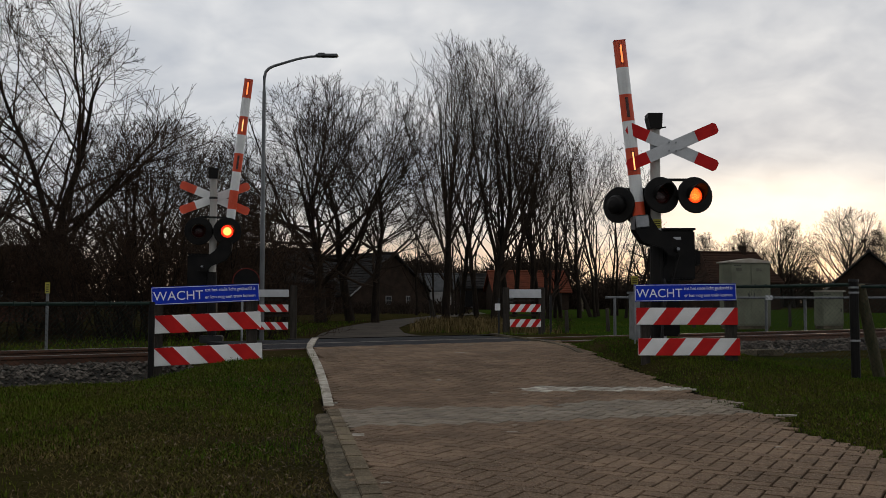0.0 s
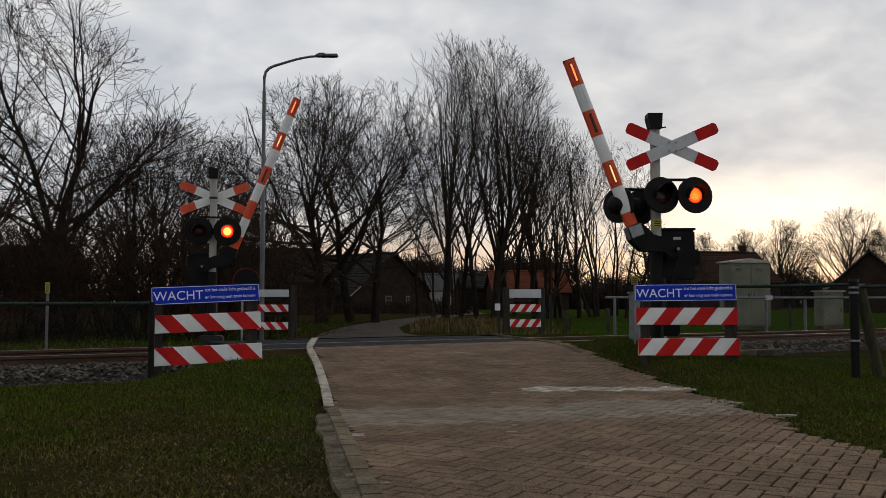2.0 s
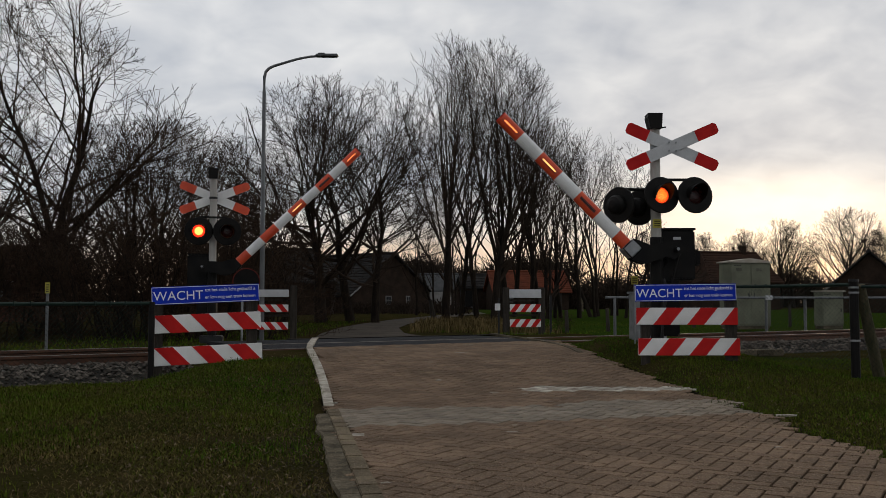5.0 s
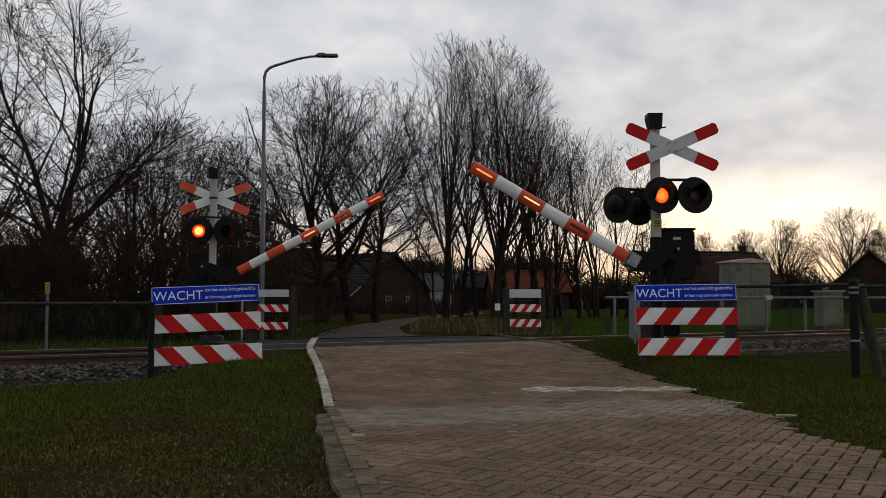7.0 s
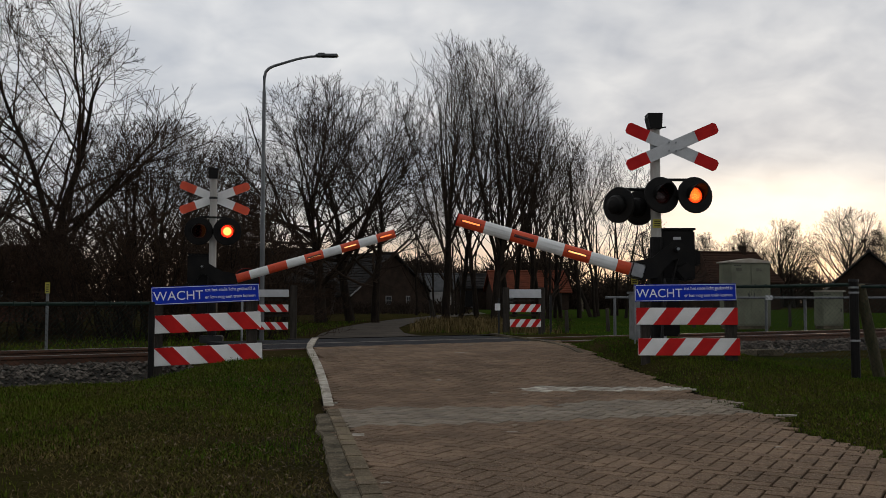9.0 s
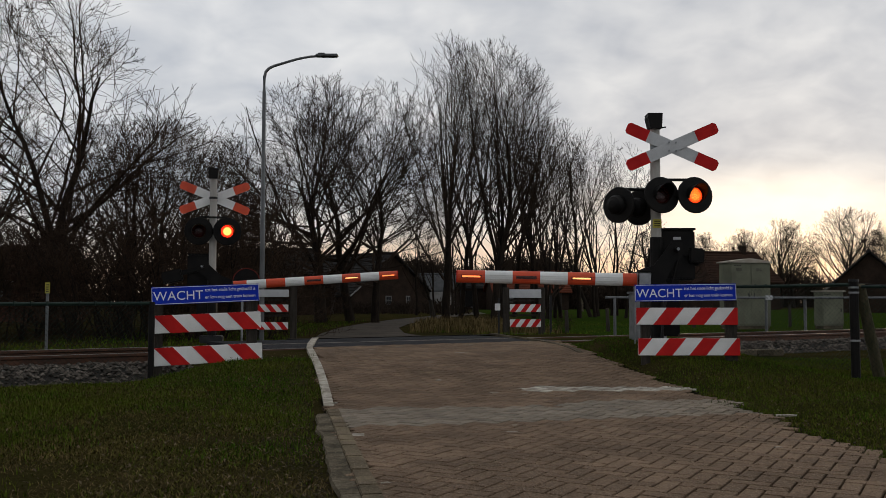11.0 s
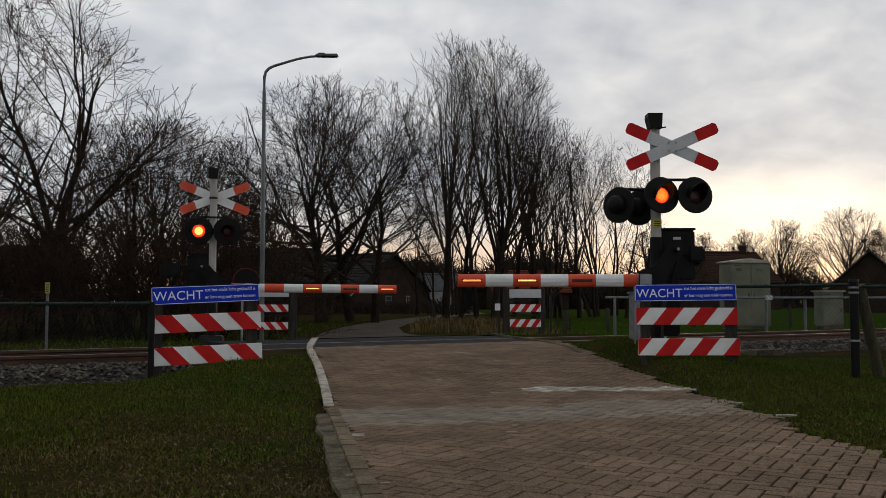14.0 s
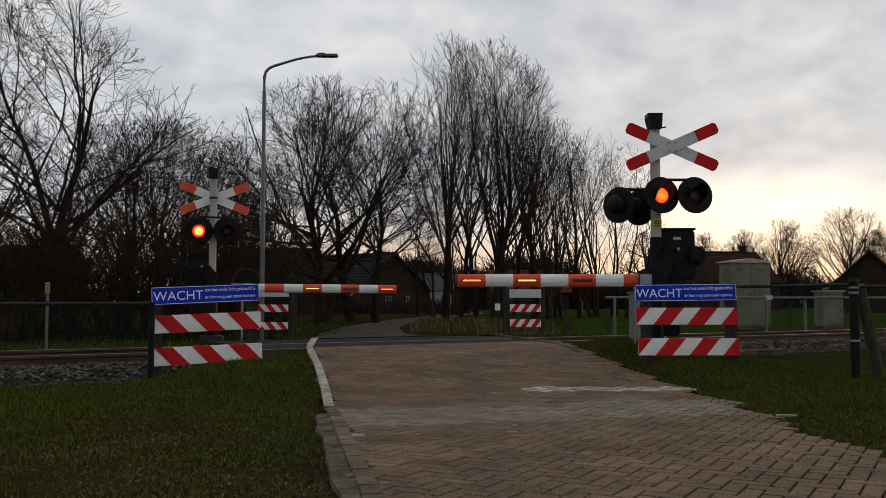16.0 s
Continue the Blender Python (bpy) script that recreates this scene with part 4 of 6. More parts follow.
def build_right():
    top = thing("level_crossing_barrier", pose(2.80, 11.85, 0.23), "grey post with cross, red flashing lamps and striped half barrier", "crossing barrier", "barriers of the crossing")
    part("post", rod((0, 0, 1.40), (0, 0, 2.96), 0.068, 0.064, 20), M_GREYPOLE, top, "grey painted steel post", smooth=False)
    part("post_foot", rod((0, 0, -0.1), (0, 0, 1.50), 0.085, n=16), M_BLACK, top)
    part("foot_plate", box((0.42, 0.36, 0.16), (0, 0, 0.02), 0.02), M_DARKSTEEL, top)
    bell = part("bell_housing", prism([(-0.075, 2.93), (0.075, 2.93), (0.08, 3.0), (0.085, 3.12), (-0.105, 3.12), (-0.11, 3.08), (-0.08, 2.95)], -0.10, 0.10), M_BLACK, top, "black bell housing on top of the post")
    part("bell_clamp", rod((0.07, -0.03, 2.945), (0.14, -0.03, 2.955), 0.010, n=8), M_BLACK, bell)
    part("bell_rim", box((0.20, 0.21, 0.02), (-0.01, 0, 3.122), 0.006), M_BLACK, bell)
    cross_arms(top, (0.2, -0.10, 2.68), 1.29, 0.155, 24.0, -23.6, M_RED, M_DULLWHITE)
    part("cross_bracket", box((0.34, 0.05, 0.05), (0.10, -0.06, 2.68), 0.005), M_STEEL, top)
    part("label", box((0.115, 0.012, 0.115), (0.0, -0.066, 1.675), 0.003), M_YELLOW, top, "yellow number label with dark bars")
    for k in range(3):
        part("label_bar", box((0.08, 0.004, 0.012), (0.0, -0.074, 1.645 + 0.03 * k)), M_BLACK, top)
    flashers = []
    for x, first, tw in ((0.045, True, -6), (0.48, False, -6)):
        head, lens = lamp_head(top, pose(x, -0.16, 2.04, -5, 0, 13 if x < 0.3 else 11))
        flashers.append((lens, "z", first))
    part("lamp_bar", box((0.44, 0.035, 0.035), (0.27, -0.10, 2.245), 0.006), M_BLACK, top)
    # heads for the other approach
    lamp_head(top, pose(-0.47, 0.05, 1.93, 0, 0, 136), lit=False)
    lamp_head(top, pose(-0.17, 0.18, 1.91, 0, 0, 136), lit=False)
    part("lamp_bar", tube([(-0.02, 0.05, 2.13), (-0.40, 0.05, 2.14), (-0.46, 0.05, 2.10)], 0.022), M_BLACK, top)
    # drive
    drive = part("drive_box", box((0.44, 0.34, 0.66), (0.305, 0.22, 1.27), 0.02), M_BLACK, top, "black barrier drive housing")
    part("drive_lid", box((0.47, 0.36, 0.03), (0.30, 0.22, 1.612), 0.008), M_BLACK, drive)
    part("drive_lug", box((0.09, 0.22, 0.22), (0.565, 0.22, 1.24), 0.02), M_BLACK, drive)
    part("type_plate", box((0.10, 0.004, 0.035), (0.285, 0.047, 1.49)), M_DULLWHITE, drive, "small pale type plate")
    part("stay", tube([(0.10, -0.1, 0.80), (0.16, -0.1, 0.86), (0.26, -0.1, 1.24), (0.30, -0.08, 1.30)], 0.016, 6), M_BLACK, top)
    part("drive_base", box((0.36, 0.30, 0.75), (0.12, 0.16, 0.58), 0.02), M_BLACK, top)
    part("cable_hose", tube([(0.06, -0.13, 0.95), (0.10, -0.17, 0.80), (0.05, -0.15, 0.55), (0.02, -0.12, 0.1)], 0.02, 8), M_DARKSTEEL, top)
    arm, lamps = barrier_arm(top, (0.215, -0.06, 1.33), -1, 0.48, 2.82, 7, 0.168, 0.40, 0.19, M_STEEL)
    flashers += arm_lamps(arm, lamps, -1, 0.168, 0.40, ("steady", "first", "second"))
    weight = counterweight(top, (0.215, -0.06, 1.33), -1, 0.32, (0.20, 0.12, 0.20))
    return {"arm": arm, "weight": weight, "flashers": flashers}


def build_left():
    top = thing("level_crossing_barrier", pose(-4.31, 16.9, 0.19, 0, 0, 10), "grey post with reversed cross, flashing lamps and long striped barrier", "crossing barrier", "barriers of the crossing")
    part("post", rod((0, 0, 1.20), (0, 0, 3.02), 0.068, 0.064, 20), M_GREYPOLE, top, "grey painted steel post")
    part("post_foot", rod((0, 0, -0.1), (0, 0, 1.25), 0.085, n=16), M_BLACK, top)
    part("foot_plate", box((0.42, 0.36, 0.14), (0, 0, 0.0), 0.02), M_DARKSTEEL, top)
    bell = part("bell_housing", prism([(-0.075, 3.0), (0.075, 3.0), (0.08, 3.06), (0.10, 3.19), (-0.10, 3.19), (-0.08, 3.04)], -0.10, 0.10), M_BLACK, top, "black bell housing on top of the post")
    part("bell_rim", box((0.225, 0.21, 0.02), (0.0, 0, 3.192), 0.006), M_BLACK, bell)
    cross_arms(top, (0.02, 0.10, 2.65), 1.36, 0.155, 22.0, -21.6, M_ORANGE, M_WHITE)
    part("cross_clamp", rod((0, 0, 2.62), (0, 0, 2.66), 0.078, n=18), M_DARKSTEEL, top)
    flashers = []
    for x, first in ((-0.245, True), (0.27, False)):
        head, lens = lamp_head(top, pose(x, -0.16, 2.005, 2, 0, 8) @ Matrix.Scale(1.08, 4), shine=M_LENSHOT)
        flashers.append((lens, "z", first))
    part("lamp_bar", box((0.50, 0.035, 0.035), (0.01, -0.08, 2.27), 0.006), M_BLACK, top)
    drive = part("drive_box", box((0.44, 0.34, 0.66), (-0.24, 0.22, 1.24), 0.02), M_BLACK, top, "black barrier drive housing")
    part("drive_lid", box((0.47, 0.36, 0.03), (-0.24, 0.22, 1.582), 0.008), M_BLACK, drive)
    part("drive_base", box((0.36, 0.30, 0.75), (-0.1, 0.16, 0.58), 0.02), M_BLACK, top)
    arm, lamps = barrier_arm(top, (-0.17, -0.06, 1.345), 1, 0.52, 3.62, 9, 0.168, 0.385, 0.26, M_BLACK)
    flashers += arm_lamps(arm, lamps, 1, 0.168, 0.385, ("steady", "second", "first"))
    weight = counterweight(top, (-0.17, -0.06, 1.345), 1, 0.58, (0.36, 0.12, 0.23))
    return {"arm": arm, "weight": weight, "flashers": flashers}


RIGHT = build_right()
LEFT = build_left()


# ---- striped board fences beside the road ----
def striped_board(parent, length, height, m, lean, red_first, fields=6, flip=1):
    """A white board with slanting red fields on its face."""
    board = part("striped_board", box((length, 0.025, height), (0, 0, 0), 0.006), M_WHITE, parent, "red and white striped board")
    board.matrix_basis = m
    step = length / fields
    y = -0.0155
    for k in range(-1, fields + 2):
        if (k % 2 == 0) != red_first:
            continue
        x0 = -length / 2 + k * step
        pts = [(x0, -height / 2), (x0 + step, -height / 2), (x0 + step + lean, height / 2), (x0 + lean, height / 2)]
        # keep the field on the board
        lim = length / 2 - 0.001
        out = []
        for i in range(4):
            a, b = pts[i], pts[(i + 1) % 4]
            for e in (-lim, lim):
                if (a[0] - e) * (b[0] - e) < 0:
                    f = (e - a[0]) / (b[0] - a[0])
                    out.append((f, i, (e, a[1] + (b[1] - a[1]) * f)))
            if -lim <= a[0] <= lim:
                out.append((0, i, a))
        poly = [p for _, _, p in sorted(out, key=lambda o: (o[1], o[0]))]
        if len(poly) >= 3:
            cxm, czm = sum(p[0] for p in poly) / len(poly), sum(p[1] for p in poly) / len(poly)
            poly.sort(key=lambda p: math.atan2(p[1] - czm, p[0] - cxm))
            part("red_stripe", prism(poly, y, y + 0.004), M_RED, board)
    return board


def wacht_fence(m, label, boards, posts, sign_m, lean, red_first):
    top = thing("board_fence", m, label, "warning fence", "board fences at the crossing")
    for x, h, w, y in posts:
        part("post", box((w, 0.09, h + 0.4), (x, y, h / 2 - 0.2), 0.008), M_POSTWOOD, top, "dark weathered wooden post")
    for bmx, length, red in boards:
        striped_board(top, length, 0.205, bmx, lean, red)
    sign = part("blue_sign", box((1.225, 0.012, 0.205), (0, 0, 0), 0.004), M_BLUE, top, "blue warning sign with white lettering")
    sign.matrix_basis = sign_m
    # white line round the sign
    for cz in (-0.094, 0.094):
        part("sign_edge", box((1.20, 0.002, 0.006), (0, -0.007, cz)), M_LETTER, sign)
    for cx in (-0.608, 0.608):
        part("sign_edge", box((0.006, 0.002, 0.182), (cx, -0.007, 0)), M_LETTER, sign)
    up = Matrix.Rotation(radians(90), 4, "X")
    text_mesh("WACHT", 0.147, M_LETTER, sign, Matrix.Translation((-0.595, -0.0075, -0.053)) @ up, "large_lettering", 1.02)
    text_mesh("tot het rode licht gedoofd is", 0.056, M_LETTER, sign, Matrix.Translation((-0.018, -0.0075, 0.032)) @ up, "small_lettering", 0.93)
    text_mesh("er kan nog een trein komen", 0.056, M_LETTER, sign, Matrix.Translation((-0.018, -0.0075, -0.052)) @ up, "small_lettering", 0.93)
    return top


def build_fences():
    # beside the right verge, square to the view
    wacht_fence(pose(2.94, 11.0, 0.20), "blue WACHT sign over two striped boards on dark posts",
                [(pose(0.0, -0.06, 0.51), 1.225, False), (pose(0.022, -0.06, 0.142), 1.225, False)],
                [(-0.49, 0.84, 0.10, 0), (0.55, 0.84, 0.13, 0)],
                pose(-0.01, -0.06, 0.795, 0, -0.7, 0), 0.168, False)
    # beside the left verge, turned along the track
    wacht_fence(pose(-2.765, 10.6, 0.09, 0, 0, 23), "tilted blue WACHT sign over two striped boards beside ballast",
                [(pose(0.0, -0.06, 0.555, 0, -2.2, 0), 1.245, False), (pose(0.02, -0.06, 0.185, 0, -2.0, 0), 1.245, False)],
                [(-0.54, 0.93, 0.10, 0), (0.53, 0.93, 0.12, 0)],
                pose(-0.012, -0.06, 0.882, 0, -2.5, 0), -0.19, False)


build_fences()


# ---- more things round the crossing ----
def build_far_boards():
    for m, posts, boards, lean, red, label in (
            (pose(2.03, 22.53, 0.10, 0, 0, 6), (-0.47, 0.43), ((0.0, 0.99, 0.21), (0.0, 0.63, 0.19), (0.0, 0.26, 0.19)), 0.14, True, "low fence of pale and striped boards between thick dark posts"),
            (pose(-3.93, 20.74, 0.12, 0, 0, 6), (-0.45, 0.50), ((0.0, 0.96, 0.17), (0.0, 0.62, 0.17), (0.0, 0.22, 0.17)), -0.14, False, "low fence of pale and striped boards behind the barrier")):
        top = thing("board_fence", m, label, "warning fence", "board fences at the crossing")
        for x in posts:
            part("post", box((0.15, 0.15, 1.45), (x, 0, 0.42), 0.015), M_POSTWOOD, top, "dark thick wooden post")
        for k, (x, z, h) in enumerate(boards):
            if k == 0:
                part("pale_board", box((0.80, 0.03, h), (x, -0.09, z), 0.006), M_DULLWHITE, top, "pale weathered board")
            else:
                striped_board(top, 0.78, h, pose(x, -0.09, z), lean, red)
        for z in (0.82, 0.45):
            part("back_rail", box((0.85, 0.04, 0.05), (0, 0.09, z), 0.006), M_POSTWOOD, top)
    # slim posts beside it
    sign = thing("marker_post", pose(1.37, 22.27, 0.1), "slim dark post with a small white plate", "marker post")
    part("post", box((0.04, 0.04, 0.95), (0, 0, 0.4), 0.005), M_DARKSTEEL, sign)
    part("plate", box((0.13, 0.012, 0.17), (-0.03, -0.03, 0.66), 0.004), M_WHITE, sign, "small white plate")
    p = thing("marker_post", pose(2.72, 22.91, 0.1), "slim dark post beside the board fence", "marker post")
    part("post", box((0.05, 0.05, 1.1), (0, 0, 0.4), 0.005), M_DARKSTEEL, p)


build_far_boards()


def round_sign():
    top = thing("traffic_sign", pose(-4.30, 19.4, 0.1, 0, 0, 12), "dark back of a round red-rimmed traffic sign on a post", "traffic sign")
    part("post", rod((0, 0, -0.3), (0, 0, 1.50), 0.026, n=10), M_STEEL, top, "thin galvanised post")
    disc = part("disc", lathe([(0.0, -0.002), (0.285, -0.002), (0.285, 0.006), (0.0, 0.006)], 32), M_BLACK, top, "dark sign plate")
    disc.matrix_basis = pose(0.08, -0.035, 1.22)
    part("rim", lathe([(0.270, -0.006), (0.292, -0.008), (0.292, 0.010), (0.270, 0.010)], 32), M_DULLRED, disc, "dull red rolled rim")
    part("clamp", box((0.14, 0.03, 0.035), (-0.06, -0.012, -0.14), 0.004), M_STEEL, disc)


round_sign()


def street_lamp():
    top = thing("street_lamp", pose(-4.15, 20.74, 0.08), "tall grey street lamp with a bent arm", "street lamp")
    h = 6.30
    part("pole", rod((0, 0, -0.2), (0, 0, h - 0.62), 0.062, 0.040, 16), M_POLE, top, "galvanised tapered pole", smooth=False)
    pts = [(0, 0, h - 0.64), (0, 0, h - 0.3), (0.03, 0, h - 0.16), (0.10, 0, h - 0.08), (0.22, 0, h - 0.02), (0.75, 0, h + 0.14), (1.05, 0, h + 0.20), (1.22, 0, h + 0.21)]
    part("arm", tube(pts, [0.040, 0.036, 0.034, 0.033, 0.032, 0.028, 0.027, 0.027], 10), M_POLE, top)
    head = part("lamp_head", box((0.52, 0.2, 0.055), (1.45, 0, h + 0.225), 0.02), M_POLE, top, "slim grey lamp head, unlit")
    part("lamp_fin", box((0.16, 0.12, 0.04), (1.33, 0, h + 0.262), 0.01), M_DARKSTEEL, head)
    part("lamp_glass", box((0.36, 0.15, 0.008), (1.50, 0, h + 0.195), 0.002), M_GLASS, head)


street_lamp()


def cabinet(m, w, d, h, label, tall):
    top = thing("equipment_cabinet", m, label, "equipment cabinet", "cabinets beside the track")
    part("body", box((w, d, h), (0, 0, h / 2 + 0.06), 0.012), M_CABINET, top)
    part("plinth", box((w * 0.96, d * 0.95, 0.14), (0, 0, 0.03), 0.01), M_CONCRETE, top, "grey concrete plinth")
    roof = [(-w / 2 - 0.05, h + 0.06), (w / 2 + 0.05, h + 0.06), (w / 2 + 0.05, h + 0.10), (0.0 if tall else w / 2, h + (0.19 if tall else 0.11)), (-w / 2 - 0.05, h + 0.10)]
    part("roof", prism(roof, -d / 2 - 0.05, d / 2 + 0.05), M_CABROOF, top, "shallow weathered roof")
    n = 2 if tall else 1
    for k in range(n):
        dw = w / n
        x = -w / 2 + dw * (k + 0.5)
        door = part("door", box((dw - 0.02, 0.016, h - 0.10), (x, -d / 2 - 0.006, h / 2 + 0.06), 0.005), M_CABINET, top)
        for i in range(3):
            part("vent_slot", box((dw * 0.30, 0.006, 0.012), (x - dw * 0.1, -d / 2 - 0.016, h - 0.18 + 0.03 * i), 0.002), M_DARKSTEEL, door)
        part("handle", box((0.03, 0.03, 0.12), (x + dw * 0.36 * (1 if k == 0 else -1), -d / 2 - 0.026, h * 0.52), 0.006), M_DARKSTEEL, door)
    for k in range(5):
        part("label_bar", box((0.035, 0.004, 0.03), (-w * 0.42 + 0.05 * k, -d / 2 - 0.017, h - 0.02), 0), M_DARKSTEEL, top)
    return top


cabinet(pose(9.0, 27.0, 0.12, 0, 0, 14), 1.30, 0.66, 1.86, "tall pale green equipment cabinet with two doors beside the track", True)
cabinet(pose(11.7, 27.5, 0.10, 0, 0, 14), 0.72, 0.42, 1.03, "low pale green equipment cabinet beside the track", False)


def grey_box():
    top = thing("junction_box", pose(2.86, 13.18, 0.10, 0, 0, 10), "grey steel junction box behind the barrier post", "junction box")
    part("body", box((0.46, 0.3, 0.80), (0.12, 0, 0.50), 0.012), M_STEEL, top)
    part("lid", box((0.50, 0.34, 0.03), (0.12, 0, 0.915), 0.008), M_STEEL, top)
    part("foot", box((0.5, 0.22, 0.2), (0, 0, 0.0), 0.01), M_DARKSTEEL, top)
    part("door_seam", box((0.012, 0.006, 0.76), (0.0, -0.152, 0.50)), M_DARKSTEEL, top)
    lab = thing("label_post", pose(2.64, 12.48, 0.15), "thin post with a yellow label", "label post")
    part("post", rod((0, 0, -0.1), (0, 0, 0.98), 0.012, n=8), M_STEEL, lab)
    part("label", box((0.095, 0.008, 0.115), (0, -0.015, 1.03), 0.003), M_YELLOW, lab, "yellow label with dark bars")
    for k in range(3):
        part("label_bar", box((0.065, 0.004, 0.010), (0, -0.021, 1.0 + 0.026 * k)), M_DARKSTEEL, lab)
    duct = thing("cable_duct", pose(4.75, 14.59, 0.0, 0, 0, 25), "pale concrete cable duct lid lying on the ballast", "cable duct")
    for k in range(3):
        part("duct_lid", box((0.55, 0.28, 0.10), (-0.58 + 0.57 * k, 0, 0.06), 0.015), M_CONCRETE, duct)


grey_box()


def kilometre_post():
    top = thing("kilometre_post", pose(-6.15, 14.08, 0.05), "thin grey post with a yellow plate beside the track", "marker post")
    part("post", rod((0, 0, -0.2), (0, 0, 0.98), 0.022, n=10), M_POLE, top)
    part("plate", box((0.075, 0.012, 0.17), (0.01, -0.028, 1.05), 0.004), M_YELLOW, top, "yellow plate with dark bars")
    for k in range(4):
        part("plate_bar", box((0.045, 0.004, 0.014), (0.01, -0.036, 0.995 + 0.034 * k)), M_DARKSTEEL, top)


kilometre_post()


def chain_link(name, a, b, low, high, label, post_at=(), cell=0.058, wire=0.0016):
    """A fence of woven wire diamonds between two places, under a top tube."""
    a, b = Vector((*a, 0)), Vector((*b, 0))
    run = (b - a).length
    u = (b - a).normalized()
    top = thing(name, Matrix.Identity(4), label, "wire fence", "wire fences along the track")
    part("top_rail", tube([a + Vector((0, 0, high)), a.lerp(b, 0.5) + Vector((0, 0, high - 0.006)), b + Vector((0, 0, high))], 0.02, 8), M_FENCEGREEN, top, "green coated top tube")
    lines = []
    hgt = high - low
    n = int((run + hgt) / cell)
    rng = random.Random(3)
    for sgn in (1, -1):
        for k in range(-1, n + 1):
            s0 = k * cell
            # each wire runs at 45 degrees within the fence
            x0, x1 = (s0 - hgt, s0) if sgn > 0 else (s0, s0 - hgt)
            z0, z1 = low, high
            if x0 > x1:
                x0, x1, z0, z1 = x1, x0, z1, z0
            if x1 <= 0 or x0 >= run:
                continue
            if x0 < 0:
                z0 += (z1 - z0) * (0 - x0) / (x1 - x0)
                x0 = 0
            if x1 > run:
                z1 = z0 + (z1 - z0) * (run - x0) / (x1 - x0)
                x1 = run
            w = 0.004 * sgn
            side = Vector((-u.y, u.x, 0)) * w
            p0, p1 = a + u * x0 + Vector((0, 0, z0)) + side, a + u * x1 + Vector((0, 0, z1)) + side
            pm = p0.lerp(p1, 0.5) + Vector((rng.gauss(0, 0.003), rng.gauss(0, 0.006), 0))
            lines.append(([p0, pm, p1], [wire] * 3, 1))
    part("wire_mesh", tubes(lines, (3, 3)), M_FENCEGREEN, top, "green coated wire diamonds")
    for i in range(int(run / 0.16)):
        p = a + u * (0.08 + 0.16 * i)
        part("wire_tie", box((0.012, 0.05, 0.048), (p.x, p.y, high), 0.0), M_FENCEGREEN, top)
    for f, r, h in post_at:
        p = a.lerp(b, f)
        part("post", rod((p.x, p.y, -0.2), (p.x, p.y, h), r, n=12), M_BLACK, top, "dark steel post")
    return top


def build_wire_fences():
    chain_link("wire_fence", (-5.35, 8.9), (-3.27, 10.18), 0.02, 0.865, "green chain link fence along the ballast", ((1.0, 0.035, 0.88),))
    f = chain_link("wire_fence", (4.82, 10.62), (3.80, 12.1), 0.08, 1.085, "chain link fence with a dark corner post and wooden brace", ((0.0, 0.052, 1.13),))
    for z in (1.04, 0.98, 0.42):
        part("clamp", rod((4.82, 10.62, z), (4.82, 10.62, z + 0.022), 0.057, n=12), M_STEEL, f, "bright steel clamp")
    part("post_cap", rod((4.82, 10.62, 1.12), (4.82, 10.62, 1.15), 0.058, n=12), M_DARKSTEEL, f)
    part("brace", rod((4.90, 10.65, 1.08), (5.25, 10.94, -0.05), 0.062, 0.068, 12), M_STRUT, f, "round mossy wooden brace")
    part("wire", tube([(4.82, 10.62, 1.10), (5.3, 10.24, 1.06), (6.6, 9.22, 1.05)], 0.004, 4), M_DARKSTEEL, f)
    chain_link("wire_fence", (6.4, 9.73), (4.90, 10.6), 0.08, 1.06, "chain link fence running on beside the track")
    # tube rail beyond the track
    r = thing("tube_railing", Matrix.Identity(4), "low galvanised tube railing beyond the track", "railing")
    part("rail", tube([(3.95, 22.02, 0.99), (8.0, 21.82, 0.985), (12.5, 21.76, 0.985)], 0.028, 8), M_POLE, r)
    for x in (4.15, 7.81, 8.75, 10.9, 12.4):
        post = part("post", rod((x, 21.9, -0.1), (x, 21.9, 0.98), 0.035, n=10), M_POLE, r)
    part("rail_joint", box((0.16, 0.075, 0.11), (7.85, 21.82, 0.985), 0.01), M_DULLWHITE, r, "pale joint plate")
    # rough field fence posts
    for x, y, h in ((4.9, 26.88, 0.75), (6.7, 28.8, 0.8), (8.5, 30.72, 0.8), (3.5, 25.6, 0.7), (12.0, 31.36, 0.85)):
        fp = thing("field_post", pose(x, y, -0.05, 0, random.Random(x).uniform(-4, 4), 0), "weathered wooden field post in the meadow", "fence post", "field posts")
        part("post", rod((0, 0, -0.1), (0, 0, h), 0.06, 0.05, 8), M_POSTWOOD, fp)
    st = thing("leaning_post", pose(-0.45, 44.24, -0.05, 0, -9, 0), "old leaning wooden post beside the lane", "fence post")
    part("post", rod((0, 0, -0.1), (0, 0, 1.05), 0.13, 0.10, 8), M_POSTWOOD, st)


build_wire_fences()


